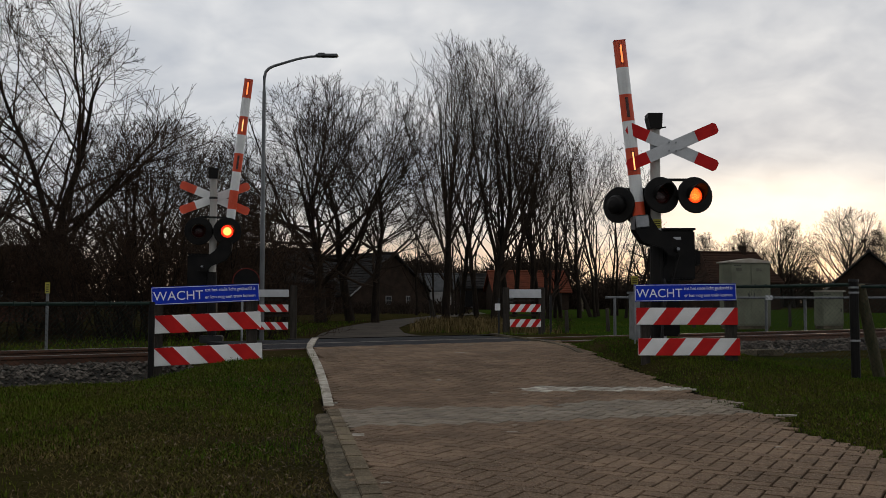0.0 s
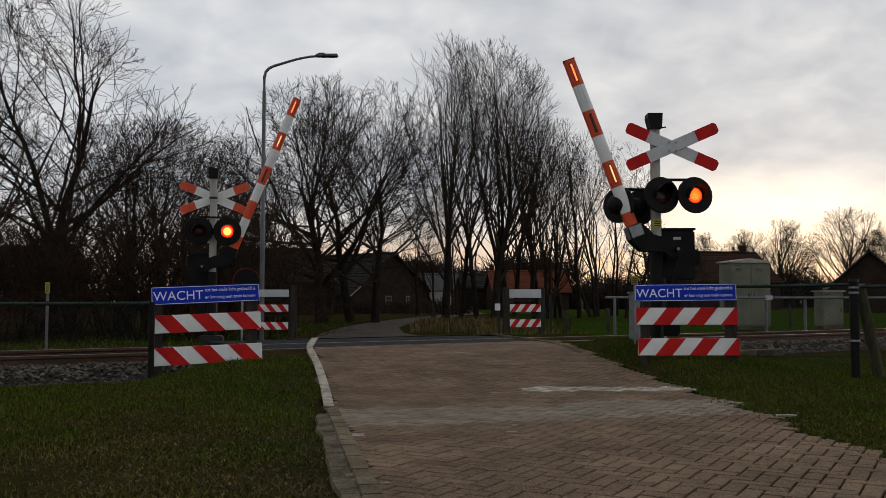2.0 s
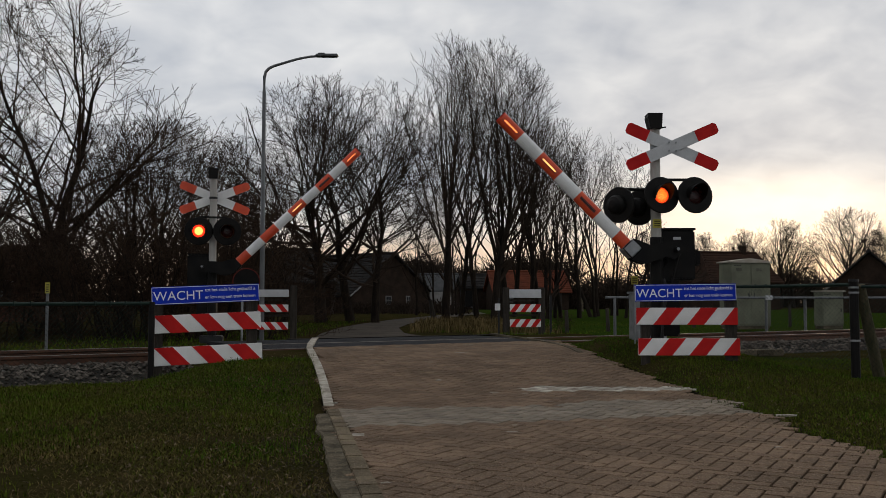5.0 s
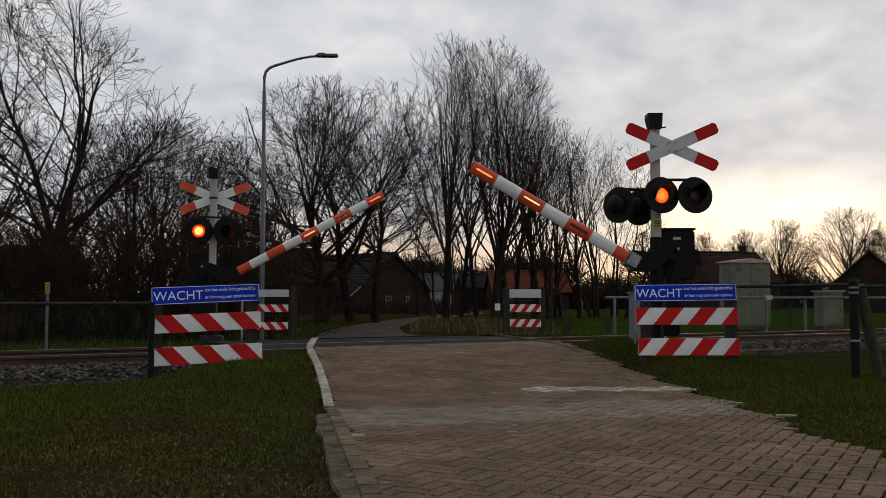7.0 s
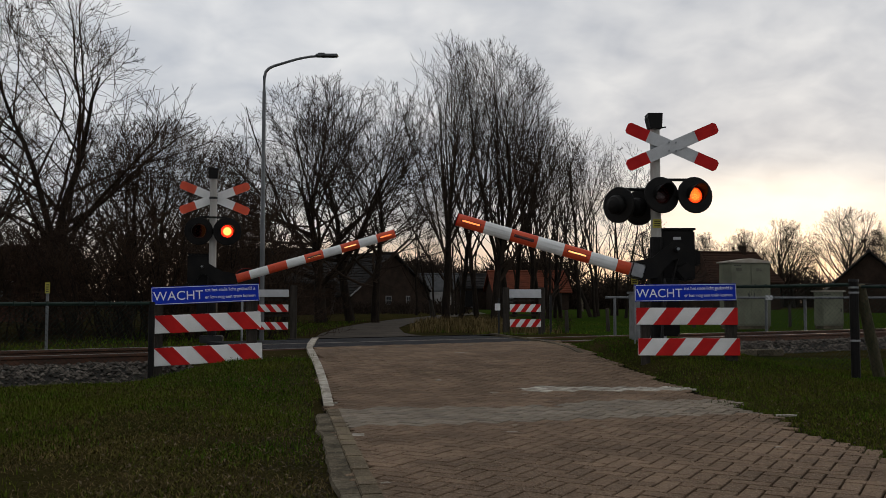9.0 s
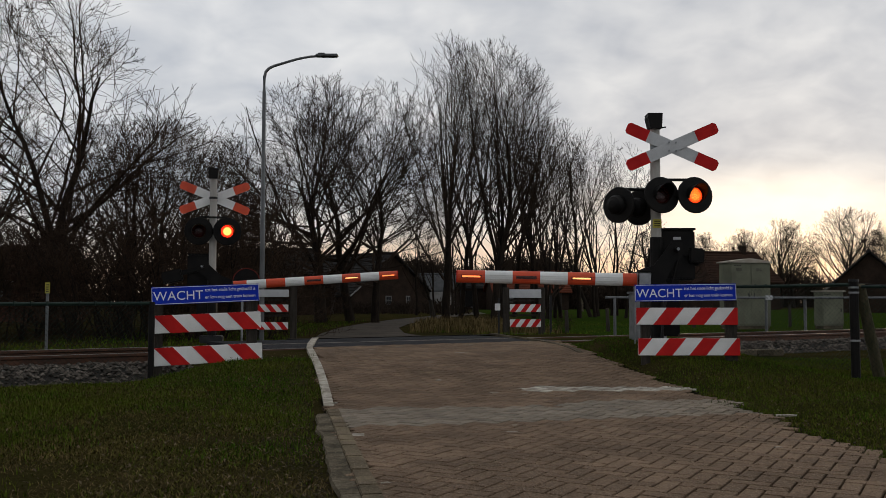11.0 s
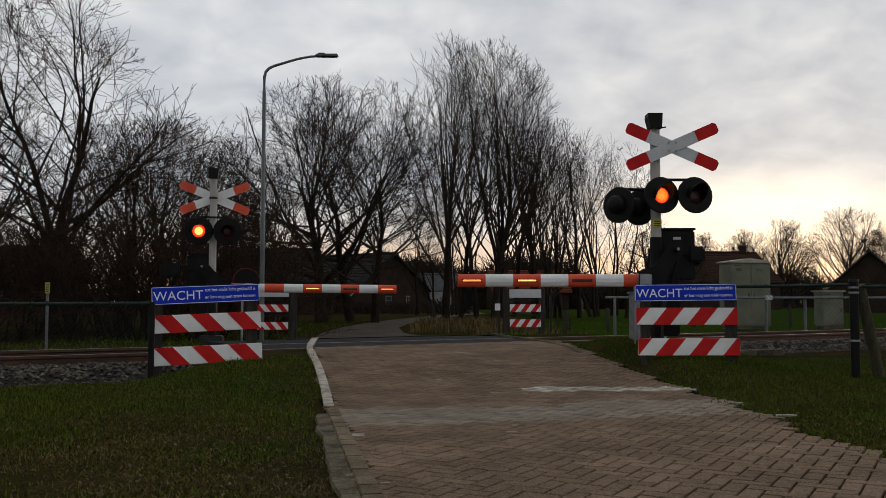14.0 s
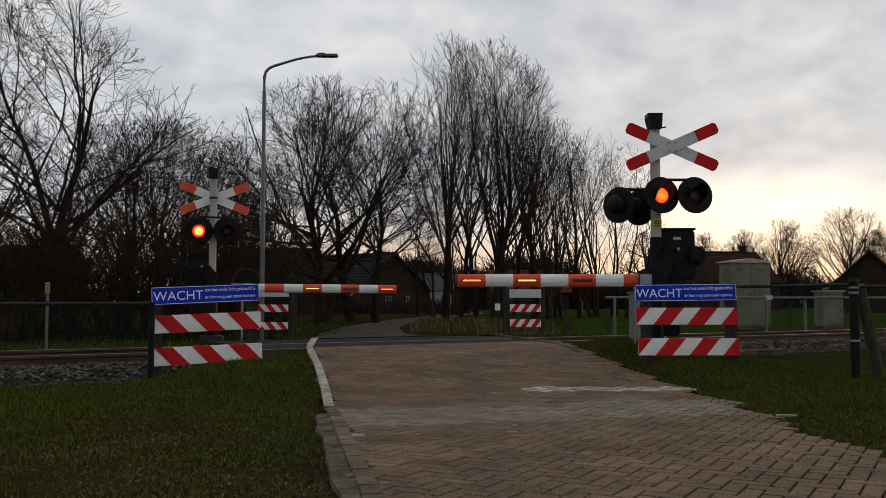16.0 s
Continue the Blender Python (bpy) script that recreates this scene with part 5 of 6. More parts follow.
# ---- farm buildings ----
def house(name, m, w, d, eave, ridge, label, wall_mat, roof_mat, windows=(), doors=(), hip=0.0, chimney=None, over=0.35, trim=0.0):
    """A farm building: walls with gables, a thick roof on both slopes, windows, doors and a chimney."""
    top = thing(name, m, label, "farm building", "farm buildings")
    bm = bmesh.new()
    hw, hd = w / 2, d / 2
    # walls with gables at both ends of the ridge
    lo = [(-hw, -hd), (hw, -hd), (hw, hd), (-hw, hd)]
    v0 = [bm.verts.new((x, y, -0.3)) for x, y in lo]
    v1 = [bm.verts.new((x, y, eave)) for x, y in lo]
    gz = ridge - 0.12 if not hip else eave + (ridge - eave) * 0.35
    g = []
    for s in (-1, 1):
        if hip:
            k = 1 - 0.35
            g.append((bm.verts.new((s * hw, -hd * k, gz)), bm.verts.new((s * hw, hd * k, gz))))
        else:
            v = bm.verts.new((s * hw, 0, gz))
            g.append((v, v))
    bm.faces.new((v0[0], v0[1], v1[1], v1[0]))
    bm.faces.new((v0[2], v0[3], v1[3], v1[2]))
    for s, (i, j) in ((0, (3, 0)), (1, (1, 2))):
        a, b = g[s]
        ring = [v0[i], v0[j], v1[j], v1[i]]
        bm.faces.new(ring)
        if s == 0:
            up = [v1[3], v1[0], a] + ([b] if b is not a else [])
        else:
            up = [v1[1], v1[2], b] + ([a] if b is not a else [])
        bm.faces.new(up)
    part("wall", bm, wall_mat, top)
    # roof
    slope = (ridge - eave) / hd
    th = 0.16
    rx = hw + over - (hip if hip else 0)
    for s in (-1, 1):
        e = hd + over
        z_e = eave - slope * over
        bm = bmesh.new()
        pts = [(-hw - over, s * e, z_e), (hw + over, s * e, z_e), (rx, 0, ridge), (-rx, 0, ridge)]
        lo_v = [bm.verts.new(p) for p in pts]
        hi_v = [bm.verts.new((p[0], p[1], p[2] + th)) for p in pts]
        bm.faces.new(lo_v)
        bm.faces.new(hi_v[::-1])
        for k in range(4):
            bm.faces.new((lo_v[k], lo_v[(k + 1) % 4], hi_v[(k + 1) % 4], hi_v[k]))
        roof = part("roof", bm, roof_mat, top)
        # courses of tiles standing proud
        L = math.hypot(e, ridge - z_e)
        n = max(4, int(L / 0.42))
        for k in range(n):
            f = (k + 0.5) / n
            y, z = s * e * (1 - f), z_e + (ridge - z_e) * f
            half = (hw + over) * (1 - f) + rx * f
            c = part("tile_course", box((half * 2 - 0.05, 0.10, 0.05), (0, y, z + th + 0.012), 0.0), roof_mat, roof)
    if hip:
        for s in (-1, 1):
            bm = bmesh.new()
            e = hd + over
            z_e = eave - slope * over
            a = [bm.verts.new(p) for p in ((s * (hw + over), -e, z_e + th), (s * (hw + over), e, z_e + th), (s * rx, 0, ridge + th))]
            b = [bm.verts.new((v.co.x - s * 0.05, v.co.y, v.co.z - th)) for v in a]
            bm.faces.new(a)
            bm.faces.new(b[::-1])
            for k in range(3):
                bm.faces.new((a[k], a[(k + 1) % 3], b[(k + 1) % 3], b[k]))
            part("hip_roof", bm, roof_mat, top)
    part("ridge_tiles", rod((-rx, 0, ridge + th * 0.9), (rx, 0, ridge + th * 0.9), 0.13, n=8), roof_mat, top)
    if trim:
        for s in (-1, 1):
            for q in (-1, 1):
                e = hd + over
                part("gable_board", tube([(s * (hw + over + 0.02), q * e, eave - slope * over + 0.05), (s * (hw + over + 0.02), q * e * (1 - trim), eave - slope * over + 0.05 + (ridge - eave + slope * over) * trim)], 0.07, 4), M_WOODFRAME, top, "pale painted gable board")
    for x, z, ww, hh, wall in windows:
        if wall == "front":
            o, r = (x, -hd - 0.01, z), 0
        elif wall == "left":
            o, r = (-hw - 0.01, x, z), -90
        else:
            o, r = (hw + 0.01, x, z), 90
        win = part("window", box((ww, 0.10, hh), (0, 0, 0), 0.01), M_WOODFRAME, top, "pale painted window")
        win.matrix_basis = pose(*o, 0, 0, r)
        for i in (-1, 1):
            for j in (-1, 1):
                part("pane", box((ww * 0.38, 0.012, hh * 0.38), (i * ww * 0.225, -0.052, j * hh * 0.225)), M_GLASS, win)
    for x, ww, hh in doors:
        part("door", box((ww, 0.12, hh), (x, -hd - 0.02, hh / 2 - 0.05), 0.01), M_POSTWOOD, top, "dark wooden door")
    if chimney is not None:
        c = part("chimney", box((0.6, 0.6, 1.1), (chimney, 0, ridge + 0.4), 0.03), wall_mat, top)
        part("chimney_cap", box((0.7, 0.7, 0.12), (chimney, 0, ridge + 0.98), 0.02), M_CONCRETE, c)
    return top


house("barn", pose(-9.1, 83.0, 0, 0, 0, -40), 12.4, 10.4, 1.55, 5.0, "old brown brick barn with a low grey tiled roof", M_OLDBRICK, M_TILE, ((-0.6, 1.05, 0.75, 0.75, "right"), (1.9, 1.05, 0.5, 0.75, "right")), (), trim=0.22)
house("barn", pose(-12.6, 66.56, 0, 0, 0, 4), 9.0, 7.0, 2.4, 4.6, "low dark barn among bare shrubs", M_OLDBRICK, M_TILE, ((1.5, 1.3, 0.8, 0.8, "front"),), ((-1.0, 1.8, 2.0),), hip=1.6)
house("farmhouse", pose(9.4, 102.4, 0, 0, 0, 6), 8.2, 6.5, 2.1, 4.2, "dark brick farmhouse with an orange tiled roof behind trees", M_OLDBRICK, M_ORANGETILE, ((-2.4, 1.3, 0.8, 0.9, "front"), (1.0, 1.3, 0.8, 0.9, "front")), ((2.8, 1.1, 2.0),))
house("shed", pose(-1.6, 99.84, 0, 0, 0, -12), 6.0, 5.0, 2.2, 3.8, "farm shed with a dull metal roof", M_OLDBRICK, M_METALROOF, ((0.0, 1.2, 0.9, 0.8, "front"),))
house("barn", pose(4.6, 108.0, 0, 0, 0, 4), 9.0, 5.5, 2.6, 4.0, "long dark barn behind the lane's trees", M_OLDBRICK, M_TILE, (), ((1.5, 2.2, 2.2),))
house("farmhouse", pose(33.2, 104.96, 0, 0, 0, 14), 8.6, 7.0, 3.3, 6.5, "brown farmhouse with a brick chimney beyond the meadow", M_OLDBRICK, M_REDTILE, ((-1.0, 2.0, 0.9, 1.5, "front"), (1.5, 1.6, 1.0, 1.2, "front")), (), hip=1.0, chimney=1.9)
house("barn", pose(37.6, 79.5, 0, 0, 0, 64), 11.5, 6.6, 1.9, 5.0, "large barn with a grey tiled roof and pale gable boards", M_OLDBRICK, M_TILE, (), (), trim=0.22)
house("cottage", pose(-22.4, 44.0, 0, 0, 0, 8), 8.0, 6.5, 2.0, 3.4, "red brick cottage behind bare shrubs", M_FARBRICK, M_REDTILE, ((2.0, 1.4, 0.9, 1.0, "front"), (-1.0, 1.4, 0.9, 1.0, "front")), (), chimney=-2.0)


def farmyard():
    t = thing("farm_trailer", pose(1.9, 66.56, -0.03, 0, 0, 10), "dark covered farm trailer standing beside the lane", "trailer")
    part("body", box((1.0, 1.8, 1.2), (0, 0, 1.15), 0.08), M_BLACK, t)
    for x in (-0.42, 0.42):
        w = part("wheel", rod((x - 0.08, 0, 0.33), (x + 0.08, 0, 0.33), 0.33, n=16), M_BLACK, t)
    part("drawbar", box((0.08, 1.2, 0.08), (0, -1.4, 0.55), 0.01), M_DARKSTEEL, t)
    v = thing("van", pose(-0.05, 76.8, -0.03, 0, 0, 80), "small white van parked at the farm", "van")
    body = [(-1.9, 0.35), (1.9, 0.35), (1.95, 0.9), (1.3, 1.05), (0.85, 1.7), (-1.8, 1.75), (-1.95, 0.9)]
    part("body", prism(body, -0.75, 0.75), M_WOODFRAME, v)
    part("windscreen", prism([(0.93, 1.1), (1.25, 1.07), (0.87, 1.62), (0.80, 1.62)], -0.7, 0.7 + 0.06), M_GLASS, v)
    for x in (-1.2, 1.25):
        for y in (-0.72, 0.72):
            part("wheel", rod((x, y - 0.09, 0.3), (x, y + 0.09, 0.3), 0.3, n=14), M_BLACK, v)
    for x, y in ((12.9, 84.5), (8.6, 77.0)):
        b = thing("concrete_pillar", pose(x, y, 0), "pale gate pillar at the farmyard", "gate pillar", "gate pillars")
        part("shaft", box((0.35, 0.35, 1.5), (0, 0, 0.7), 0.03), M_CONCRETE, b)
        part("cap", box((0.45, 0.45, 0.1), (0, 0, 1.5), 0.03), M_CONCRETE, b)


farmyard()


# ---- bare trees ----
def grow(seed, height, trunk_r, clear, limbs, spread, up, depth, twig, wander=0.16, counts=(7, 6, 4), forks=1, crown=None, limb=(0.34, 0.55)):
    """Branch lines of a bare tree: (points, radii, level). crown: half width, height of its middle, reach above and below it."""
    rng = random.Random(seed)
    lines = []

    def reach(s, d):
        """How far a branch from s towards d may go before it leaves the crown."""
        w, mid, above, below = crown
        rz = above if s.z + d.z * 2 > mid else below
        ax, ay, az = s.x / w, s.y / w, (s.z - mid) / rz
        bx, by, bz = d.x / w, d.y / w, d.z / rz
        qa, qb, qc = bx * bx + by * by + bz * bz, 2 * (ax * bx + ay * by + az * bz), ax * ax + ay * ay + az * az - 1
        disc = qb * qb - 4 * qa * qc
        return max(0.25, (-qb + math.sqrt(disc)) / (2 * qa)) if disc > 0 else 0.25 + 0.5 * w * (d.z < 0.8)

    def branch(p, d, length, r, level):
        n = (10, 9, 5, 3, 2)[level]
        bend = wander * (1.0, 1.0, 1.5, 1.8, 1.8)[level]
        pts, rad = [p.copy()], [r]
        q, e = p.copy(), d.copy()
        for i in range(n):
            e = (e + Vector((rng.gauss(0, bend), rng.gauss(0, bend), rng.gauss(0, bend) + up * (0.07 if level else 0.25)))).normalized()
            q = q + e * (length / n)
            pts.append(q.copy())
            rad.append(max(twig, r * (1 - 0.82 * (i + 1) / n)))
        lines.append((pts, rad, level))
        if level >= depth:
            return
        kids = limbs if level == 0 else counts[level - 1]
        for k in range(kids):
            f = clear + (1 - clear) * (k + rng.random()) / kids if level == 0 else 0.30 + 0.69 * (k + rng.random()) / kids
            f = min(f, 0.985)
            i = min(int(f * n), n - 1)
            u = f * n - i
            s = pts[i].lerp(pts[i + 1], u)
            ax = (pts[i + 1] - pts[i]).normalized()
            side = Vector((rng.gauss(0, 1), rng.gauss(0, 1), rng.gauss(0, 0.6)))
            side = (side - ax * side.dot(ax))
            if side.length < 1e-3:
                continue
            side.normalize()
            lean = radians(rng.uniform(28, 62)) if level == 0 else radians(rng.uniform(25, 58))
            if level == 0:
                lean = radians(spread * rng.uniform(0.45, 1.1)) * (1.2 - 0.6 * f)
            nd = (ax * math.cos(lean) + side * math.sin(lean)).normalized()
            here = rad[i] + (rad[i + 1] - rad[i]) * u
            if level == 0:
                ln = height * (0.62 - 0.42 * (f - clear) / (1 - clear)) * rng.uniform(0.8, 1.1)
            else:
                ln = length * (0.62 - 0.30 * f) * rng.uniform(0.7, 1.15)
            if crown:
                most = reach(s, (nd + Vector((0, 0, 0.25))).normalized()) * rng.uniform(0.8, 1.06)
                ln = most if level == 0 else min(ln, most)
            branch(s, nd, ln, max(twig, here * rng.uniform(*(limb if level == 0 else (0.45, 0.65)))), level + 1)

    for k in range(forks):
        d = Vector((rng.gauss(0, 0.03 + 0.16 * (forks > 1)), rng.gauss(0, 0.03 + 0.16 * (forks > 1)), 1)).normalized()
        o = Vector((rng.gauss(0, 0.12), rng.gauss(0, 0.12), -0.15)) if forks > 1 else Vector((0, 0, -0.15))
        branch(o, d, height * rng.uniform(0.8, 1.0) if forks > 1 else height, trunk_r * rng.uniform(0.6, 1.0) if forks > 1 else trunk_r, 0)
    return lines


def tree(name, m, label, category="tree", group="", twig_mat=None, **kw):
    top = thing(name, m, label, category, group)
    lines = grow(**kw)
    part("trunk", tubes([l for l in lines if l[2] == 0], (8,)), M_BARK, top, smooth=True)
    part("crown", tubes([l for l in lines if l[2] > 0], (8, 5, 3, 3, 3)), twig_mat or M_TWIG, top, "bare branches and fine twigs")
    return top


def ground_pose(x, y, turn=0, size=1.0):
    return pose(x, y, land(x, y) - 0.03, 0, 0, turn) @ Matrix.Scale(size, 4)


def plant_trees():
    # broad trees behind the lamp: several stems under one rounded crown
    lane = "trees beside the lane"
    tree("tree", ground_pose(-5.25, 39.04), "broad bare tree with a rounded dense crown", group=lane, seed=3, height=6.6, trunk_r=0.30, clear=0.20, limbs=36, spread=84, up=0.3, depth=3, twig=0.0072, counts=(13, 8), wander=0.085, crown=(5.1, 5.4, 5.4, 5.0))
    tree("tree", ground_pose(-4.1, 40.45, 120), "bare tree with a tall stem and rounded crown", group=lane, seed=8, height=6.6, trunk_r=0.25, clear=0.28, limbs=17, spread=78, up=0.35, depth=3, twig=0.0072, counts=(11, 7), wander=0.085, crown=(4.6, 5.6, 5.0, 4.6))
    tree("tree", ground_pose(-2.9, 38.66, 40), "bare tree with long spreading limbs", group=lane, seed=13, height=5.8, trunk_r=0.20, clear=0.28, limbs=28, spread=78, up=0.35, depth=3, twig=0.0072, counts=(12, 7), wander=0.09, crown=(4.3, 5.6, 5.0, 4.6))
    # tall narrow trees
    tree("tree", ground_pose(0.15, 42.88, 0, 0.95), "tall bare tree with steep upright limbs", group=lane, seed=21, height=9.4, trunk_r=0.23, clear=0.20, limbs=24, spread=36, up=0.95, depth=3, twig=0.0075, counts=(10, 6), wander=0.075, crown=(3.1, 8.2, 6.6, 6.4))
    tree("tree", ground_pose(2.5, 43.9, 70), "tall bare tree with steep upright limbs", group=lane, seed=22, height=9.0, trunk_r=0.23, clear=0.20, limbs=25, spread=40, up=0.95, depth=3, twig=0.0075, counts=(10, 6), wander=0.075, crown=(3.6, 7.9, 6.0, 5.9))
    slim = tree("tree", ground_pose(4.9, 48.64), "slender bare tree with fine upright twigs", group=lane, seed=31, height=8.6, trunk_r=0.14, clear=0.14, limbs=17, spread=38, up=0.9, depth=3, twig=0.0075, counts=(7, 4), wander=0.10, crown=(2.3, 6.6, 5.0, 5.2))
    thin = tree("tree", ground_pose(6.3, 49.92, 50), "slender bare tree with a forked stem", group=lane, seed=35, height=8.4, trunk_r=0.13, clear=0.16, limbs=9, spread=42, up=0.9, depth=3, twig=0.0075, counts=(7, 4), forks=2, wander=0.10, crown=(2.4, 6.4, 4.9, 5.0))
    for x, y, turn, size in ((1.7, 45.0, 77, 1.05), (3.1, 45.6, 140, 1.12), (0.9, 47.0, 250, 1.1), (7.5, 49.92, 130, 1.0), (4.1, 52.48, 220, 1.18), (5.8, 55.04, 90, 1.2), (9.6, 56.0, 10, 0.98), (3.3, 50.2, 340, 1.08), (-1.8, 61.44, 160, 0.75), (7.0, 60.16, 15, 1.15), (-8.0, 46.08, 66, 0.8)):
        copy_thing(slim, ground_pose(x, y, turn, size))
    for x, y, turn, size in ((8.8, 52.48, 300, 1.0), (9.9, 49.0, 111, 0.86), (-0.5, 56.32, 20, 0.75), (0.8, 60.16, 250, 0.8), (5.4, 46.8, 200, 0.95), (10.9, 58.0, 60, 0.95)):
        copy_thing(thin, ground_pose(x, y, turn, size))
    # woodland edge on the left, behind the track
    edge = "trees at the wood's edge"
    tree("tree", ground_pose(-10.7, 24.96), "bare forked tree with long spreading limbs", group=edge, seed=47, height=9.0, trunk_r=0.20, clear=0.16, limbs=15, spread=66, up=0.3, depth=3, twig=0.0062, counts=(12, 7), forks=2, twig_mat=M_TWIGRED, wander=0.11, crown=(3.9, 5.0, 4.9, 4.0), limb=(0.38, 0.60))
    wood = tree("tree", ground_pose(-8.5, 28.16, 30, 0.92), "slender bare tree in dense undergrowth", group=edge, seed=42, height=5.6, trunk_r=0.12, clear=0.10, limbs=19, spread=62, up=0.35, depth=3, twig=0.0058, counts=(8, 5), limb=(0.4, 0.65), twig_mat=M_TWIGRED, wander=0.12, crown=(2.7, 3.7, 3.9, 3.2))
    for x, y, turn, size in ((-13.2, 25.6, 100, 1.25), (-10.3, 28.6, 280, 1.0), (-8.3, 31.4, 33, 1.0), (-12.3, 30.0, 15, 1.05), (-9.0, 25.2, 222, 0.8), (-10.0, 30.72, 190, 1.05), (-7.4, 30.72, 260, 0.86), (-6.7, 33.28, 75, 0.85), (-18.5, 35.84, 145, 1.4), (-9.4, 27.0, 310, 0.98), (-7.5, 28.0, 120, 0.76), (-9.3, 33.5, 20, 1.15), (-8.4, 36.0, 200, 1.1), (-7.9, 25.6, 160, 0.66)):
        copy_thing(wood, ground_pose(x, y, turn, size))
    shrub = tree("shrub", ground_pose(-6.3, 23.68), "dense bare shrub with many thin stems", "shrub", "shrubs behind the track", seed=51, height=3.0, trunk_r=0.026, clear=0.05, limbs=6, spread=58, up=0.4, depth=3, twig=0.0052, counts=(4, 3), forks=7, wander=0.2, twig_mat=M_TWIGRED)
    rng = random.Random(9)
    for i in range(44):
        x = -16 + 11.2 * i / 43 + rng.uniform(-0.4, 0.4)
        y = 19.2 + rng.uniform(0, 8.0) + max(0, (x + 12) * 0.3)
        copy_thing(shrub, ground_pose(x, y, rng.uniform(0, 360), rng.uniform(0.75, 1.35)))
    for x, y, size in ((-7.2, 35.2, 1.0), (-8.6, 36.48, 1.2), (-6.0, 35.84, 0.75), (-6.6, 37.5, 0.9), (-5.6, 42.0, 0.9)):
        copy_thing(shrub, ground_pose(x, y, x * 90, size))
    copy_thing(shrub, ground_pose(4.0, 28.5, 30, 0.22))
    copy_thing(shrub, ground_pose(3.7, 29.0, 130, 0.18))
    # far trees against the low sun
    far = tree("tree", ground_pose(58.4, 130.56, 0, 1.15), "broad bare tree far off against the evening sky", group="far trees", seed=61, height=8.5, trunk_r=0.36, clear=0.14, limbs=28, spread=62, up=0.6, depth=3, twig=0.011, counts=(9, 6), wander=0.09, crown=(6.2, 7.0, 5.8, 4.2))
    for x, y, turn, size in ((49.6, 133.12, 70, 0.9), (53.5, 138.24, 200, 0.78), (43.6, 133.12, 130, 0.8), (40.0, 135.68, 280, 0.78), (67.5, 143.36, 20, 0.85), (73.0, 148.48, 320, 0.9), (33.0, 133.12, 40, 0.7), (46.8, 143.36, 10, 0.72)):
        copy_thing(far, ground_pose(x, y, turn, size))
    near = tree("tree", ground_pose(16.6, 70.4, 0), "bare tree behind the crossing's post", group="far trees", seed=64, height=6.4, trunk_r=0.22, clear=0.12, limbs=22, spread=66, up=0.45, depth=3, twig=0.008, counts=(9, 6), wander=0.11, crown=(3.6, 3.6, 3.0, 2.4))
    copy_thing(near, ground_pose(20.5, 79.36, 140, 0.95))


plant_trees()


def build_brush():
    """Hedges and far woods along the horizon: thin stems past counting."""
    rng = random.Random(77)
    lines = []
    for x0, x1, y0, y1, n, h in ((-8, 16, 112, 120, 2500, 9.5), (12, 36, 112, 124, 1300, 4.8), (24, 110, 150, 165, 2500, 8.2), (-60, -4, 122, 140, 900, 5.0), (-9, 2, 67, 74, 300, 1.5)):
        for _ in range(n):
            x, y = rng.uniform(x0, x1), rng.uniform(y0, y1)
            hh = h * rng.uniform(0.5, 1.0) * (0.75 + 0.35 * noise.noise((x * 0.12, y * 0.1, 5)))
            p = Vector((x, y, -0.1))
            d = Vector((rng.gauss(0, 0.25), rng.gauss(0, 0.25), 1))
            r = 0.0004 * y
            lines.append(([p, p + d * hh * 0.5, p + d * hh + Vector((rng.gauss(0, 0.3), 0, 0))], [r * 1.6, r, r * 0.6], 1))
            for _k in range(4):
                q = p + d * hh * rng.uniform(0.15, 0.8)
                e = Vector((rng.gauss(0, 0.7), rng.gauss(0, 0.4), rng.uniform(0.2, 1)))
                lines.append(([q, q + e * hh * 0.3], [r, r * 0.6], 2))
    tagged(part("far_brush", tubes(lines, (3, 3, 3)), M_TWIG), "brown leafless hedges and far brushwood", "brushwood", kind="stuff")


build_brush()


# ---- what moves ----
FLASH, FIRST, LIT = 0.645, 0.28, 0.29


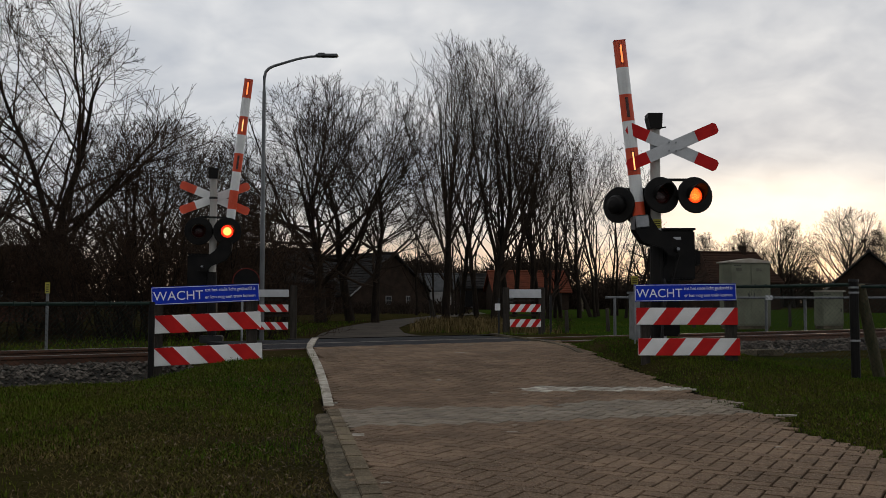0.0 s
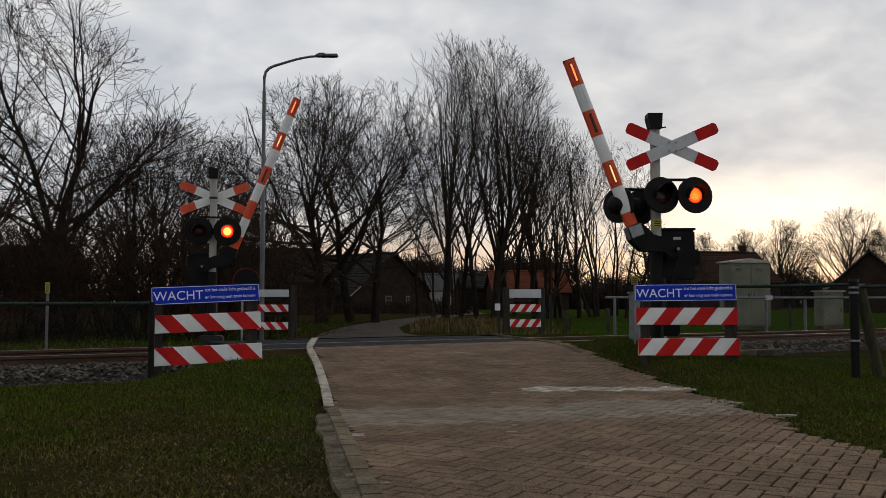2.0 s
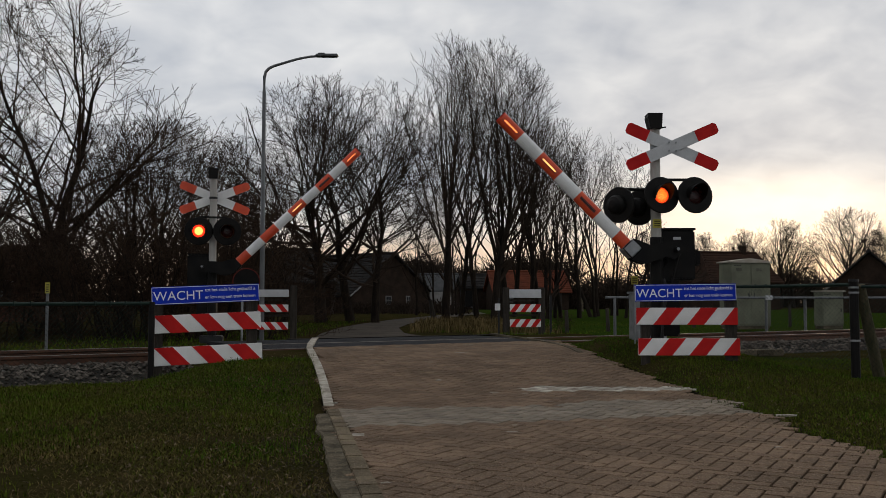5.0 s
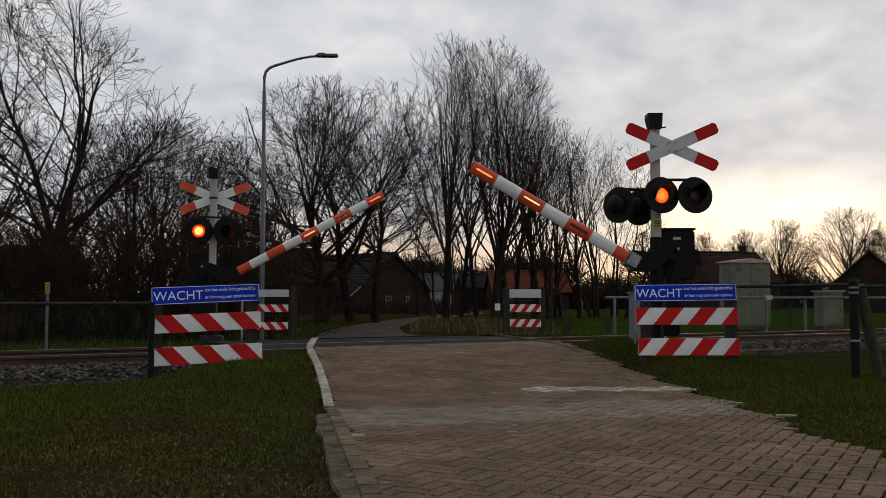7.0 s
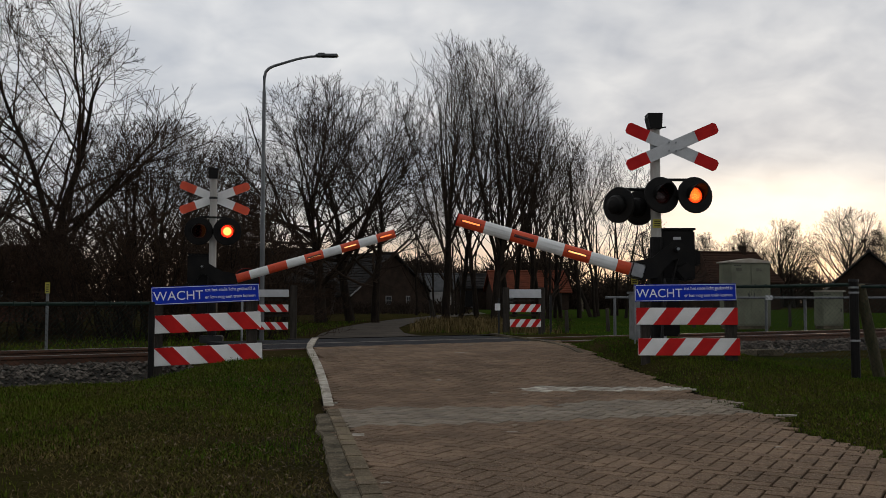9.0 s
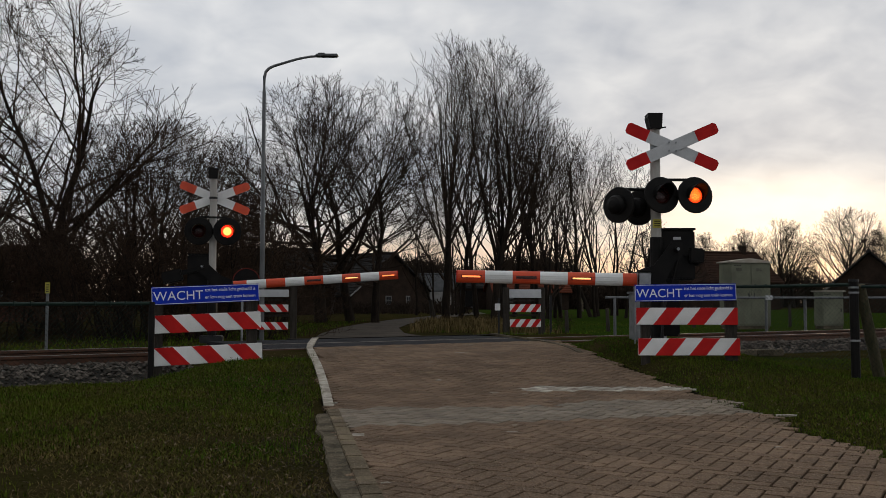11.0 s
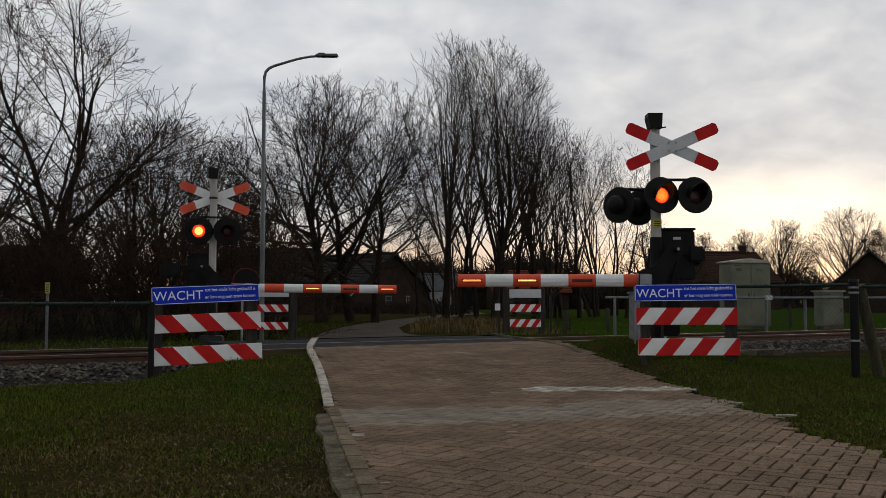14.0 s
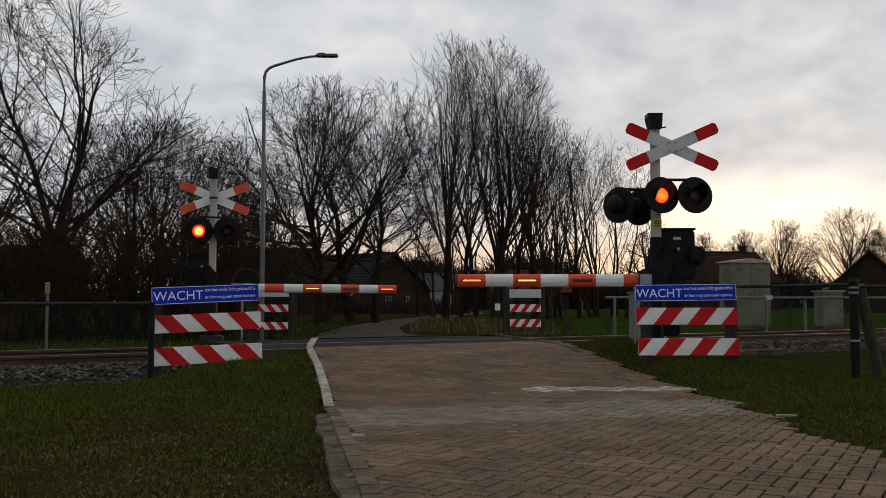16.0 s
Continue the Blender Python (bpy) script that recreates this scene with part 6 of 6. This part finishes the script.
def flash_rows(place, axis, with_first, lag=0.0):
    """Rows that turn a lamp insert its lit side out and back in step with the crossing's flasher."""
    def at(angle):
        r = {"x": (angle, 0, 0), "z": (0, 0, angle)}[axis]
        return pose(*place, *r)
    rest, lit = (180, 0) if with_first else (0, 180)
    rows, k = [(0.0, at(rest))], 0
    while True:
        t0 = FIRST + FLASH * k + {5: 0.06, 12: 0.05, 19: 0.06}.get(k, 0.0)
        t1 = FIRST + FLASH * k + LIT + {0: 0.04, 3: -0.06, 5: 0.04, 10: 0.06, 17: 0.05, 20: -0.05}.get(k, 0.0)
        if t0 > 15.9:
            break
        lo, hi = rest, lit
        # a lamp lights a touch before its partner has faded
        for t in (t0 - lag, t1 + lag) if with_first else (t0 + lag, t1 - lag):
            if t > 15.95:
                break
            rows += [(t - 2 / 30, at(lo)), (t - 1 / 30, at(lo + (hi - lo) / 3)), (t, at(lo + (hi - lo) * 2 / 3)), (t + 1 / 30, at(hi))]
            lo, hi = hi, lo
        k += 1
    last = rows[-1][1]
    rows.append((16.0, last))
    return rows


def motions():
    right = [(0, 84.2), (0.4, 84.2), (0.6, 82.9), (1.0, 77.7), (1.5, 73.6), (2.0, 69.7), (2.5, 65.7), (3.0, 61.6), (3.5, 57.5), (4.0, 53.6), (4.6, 49.0),
             (5.5, 42.0), (6.3, 35.9), (7.0, 30.7), (8.0, 23.3), (9.0, 16.1), (10.0, 8.6), (10.8, 2.6), (11.2, 0.2), (11.4, 0.0), (16.0, 0.0)]
    left = [(0, 83.5), (0.45, 83.5), (0.7, 81.6), (1.0, 77.4), (1.5, 72.4), (2.5, 64.0), (3.5, 55.7), (4.2, 50.3), (5.5, 40.3), (6.3, 34.2), (7.0, 28.9),
            (8.0, 22.7), (9.0, 16.6), (10.0, 10.2), (11.0, 4.0), (11.6, 0.5), (12.0, -0.4), (16.0, -0.4)]
    for unit, rows, way in ((RIGHT, right, 1), (LEFT, left, -1)):
        p = unit["arm"].location.copy()
        walk(unit["arm"], [(t, pose(p.x, p.y, p.z, 0, way * a, 0)) for t, a in rows])
        # the crank sinks faster than the arm until the weight hangs behind the drive
        p = unit["weight"].location.copy()
        walk(unit["weight"], [(t, pose(p.x, p.y, p.z, 0, way * 95 * math.sin(radians(min(90, max(0, a) * 2))), 0)) for t, a in rows])
    for unit, lag in ((RIGHT, 0.0), (LEFT, 0.035)):
        for ob, axis, first in unit["flashers"]:
            walk(ob, flash_rows(tuple(ob.location), axis, first, lag))


motions()
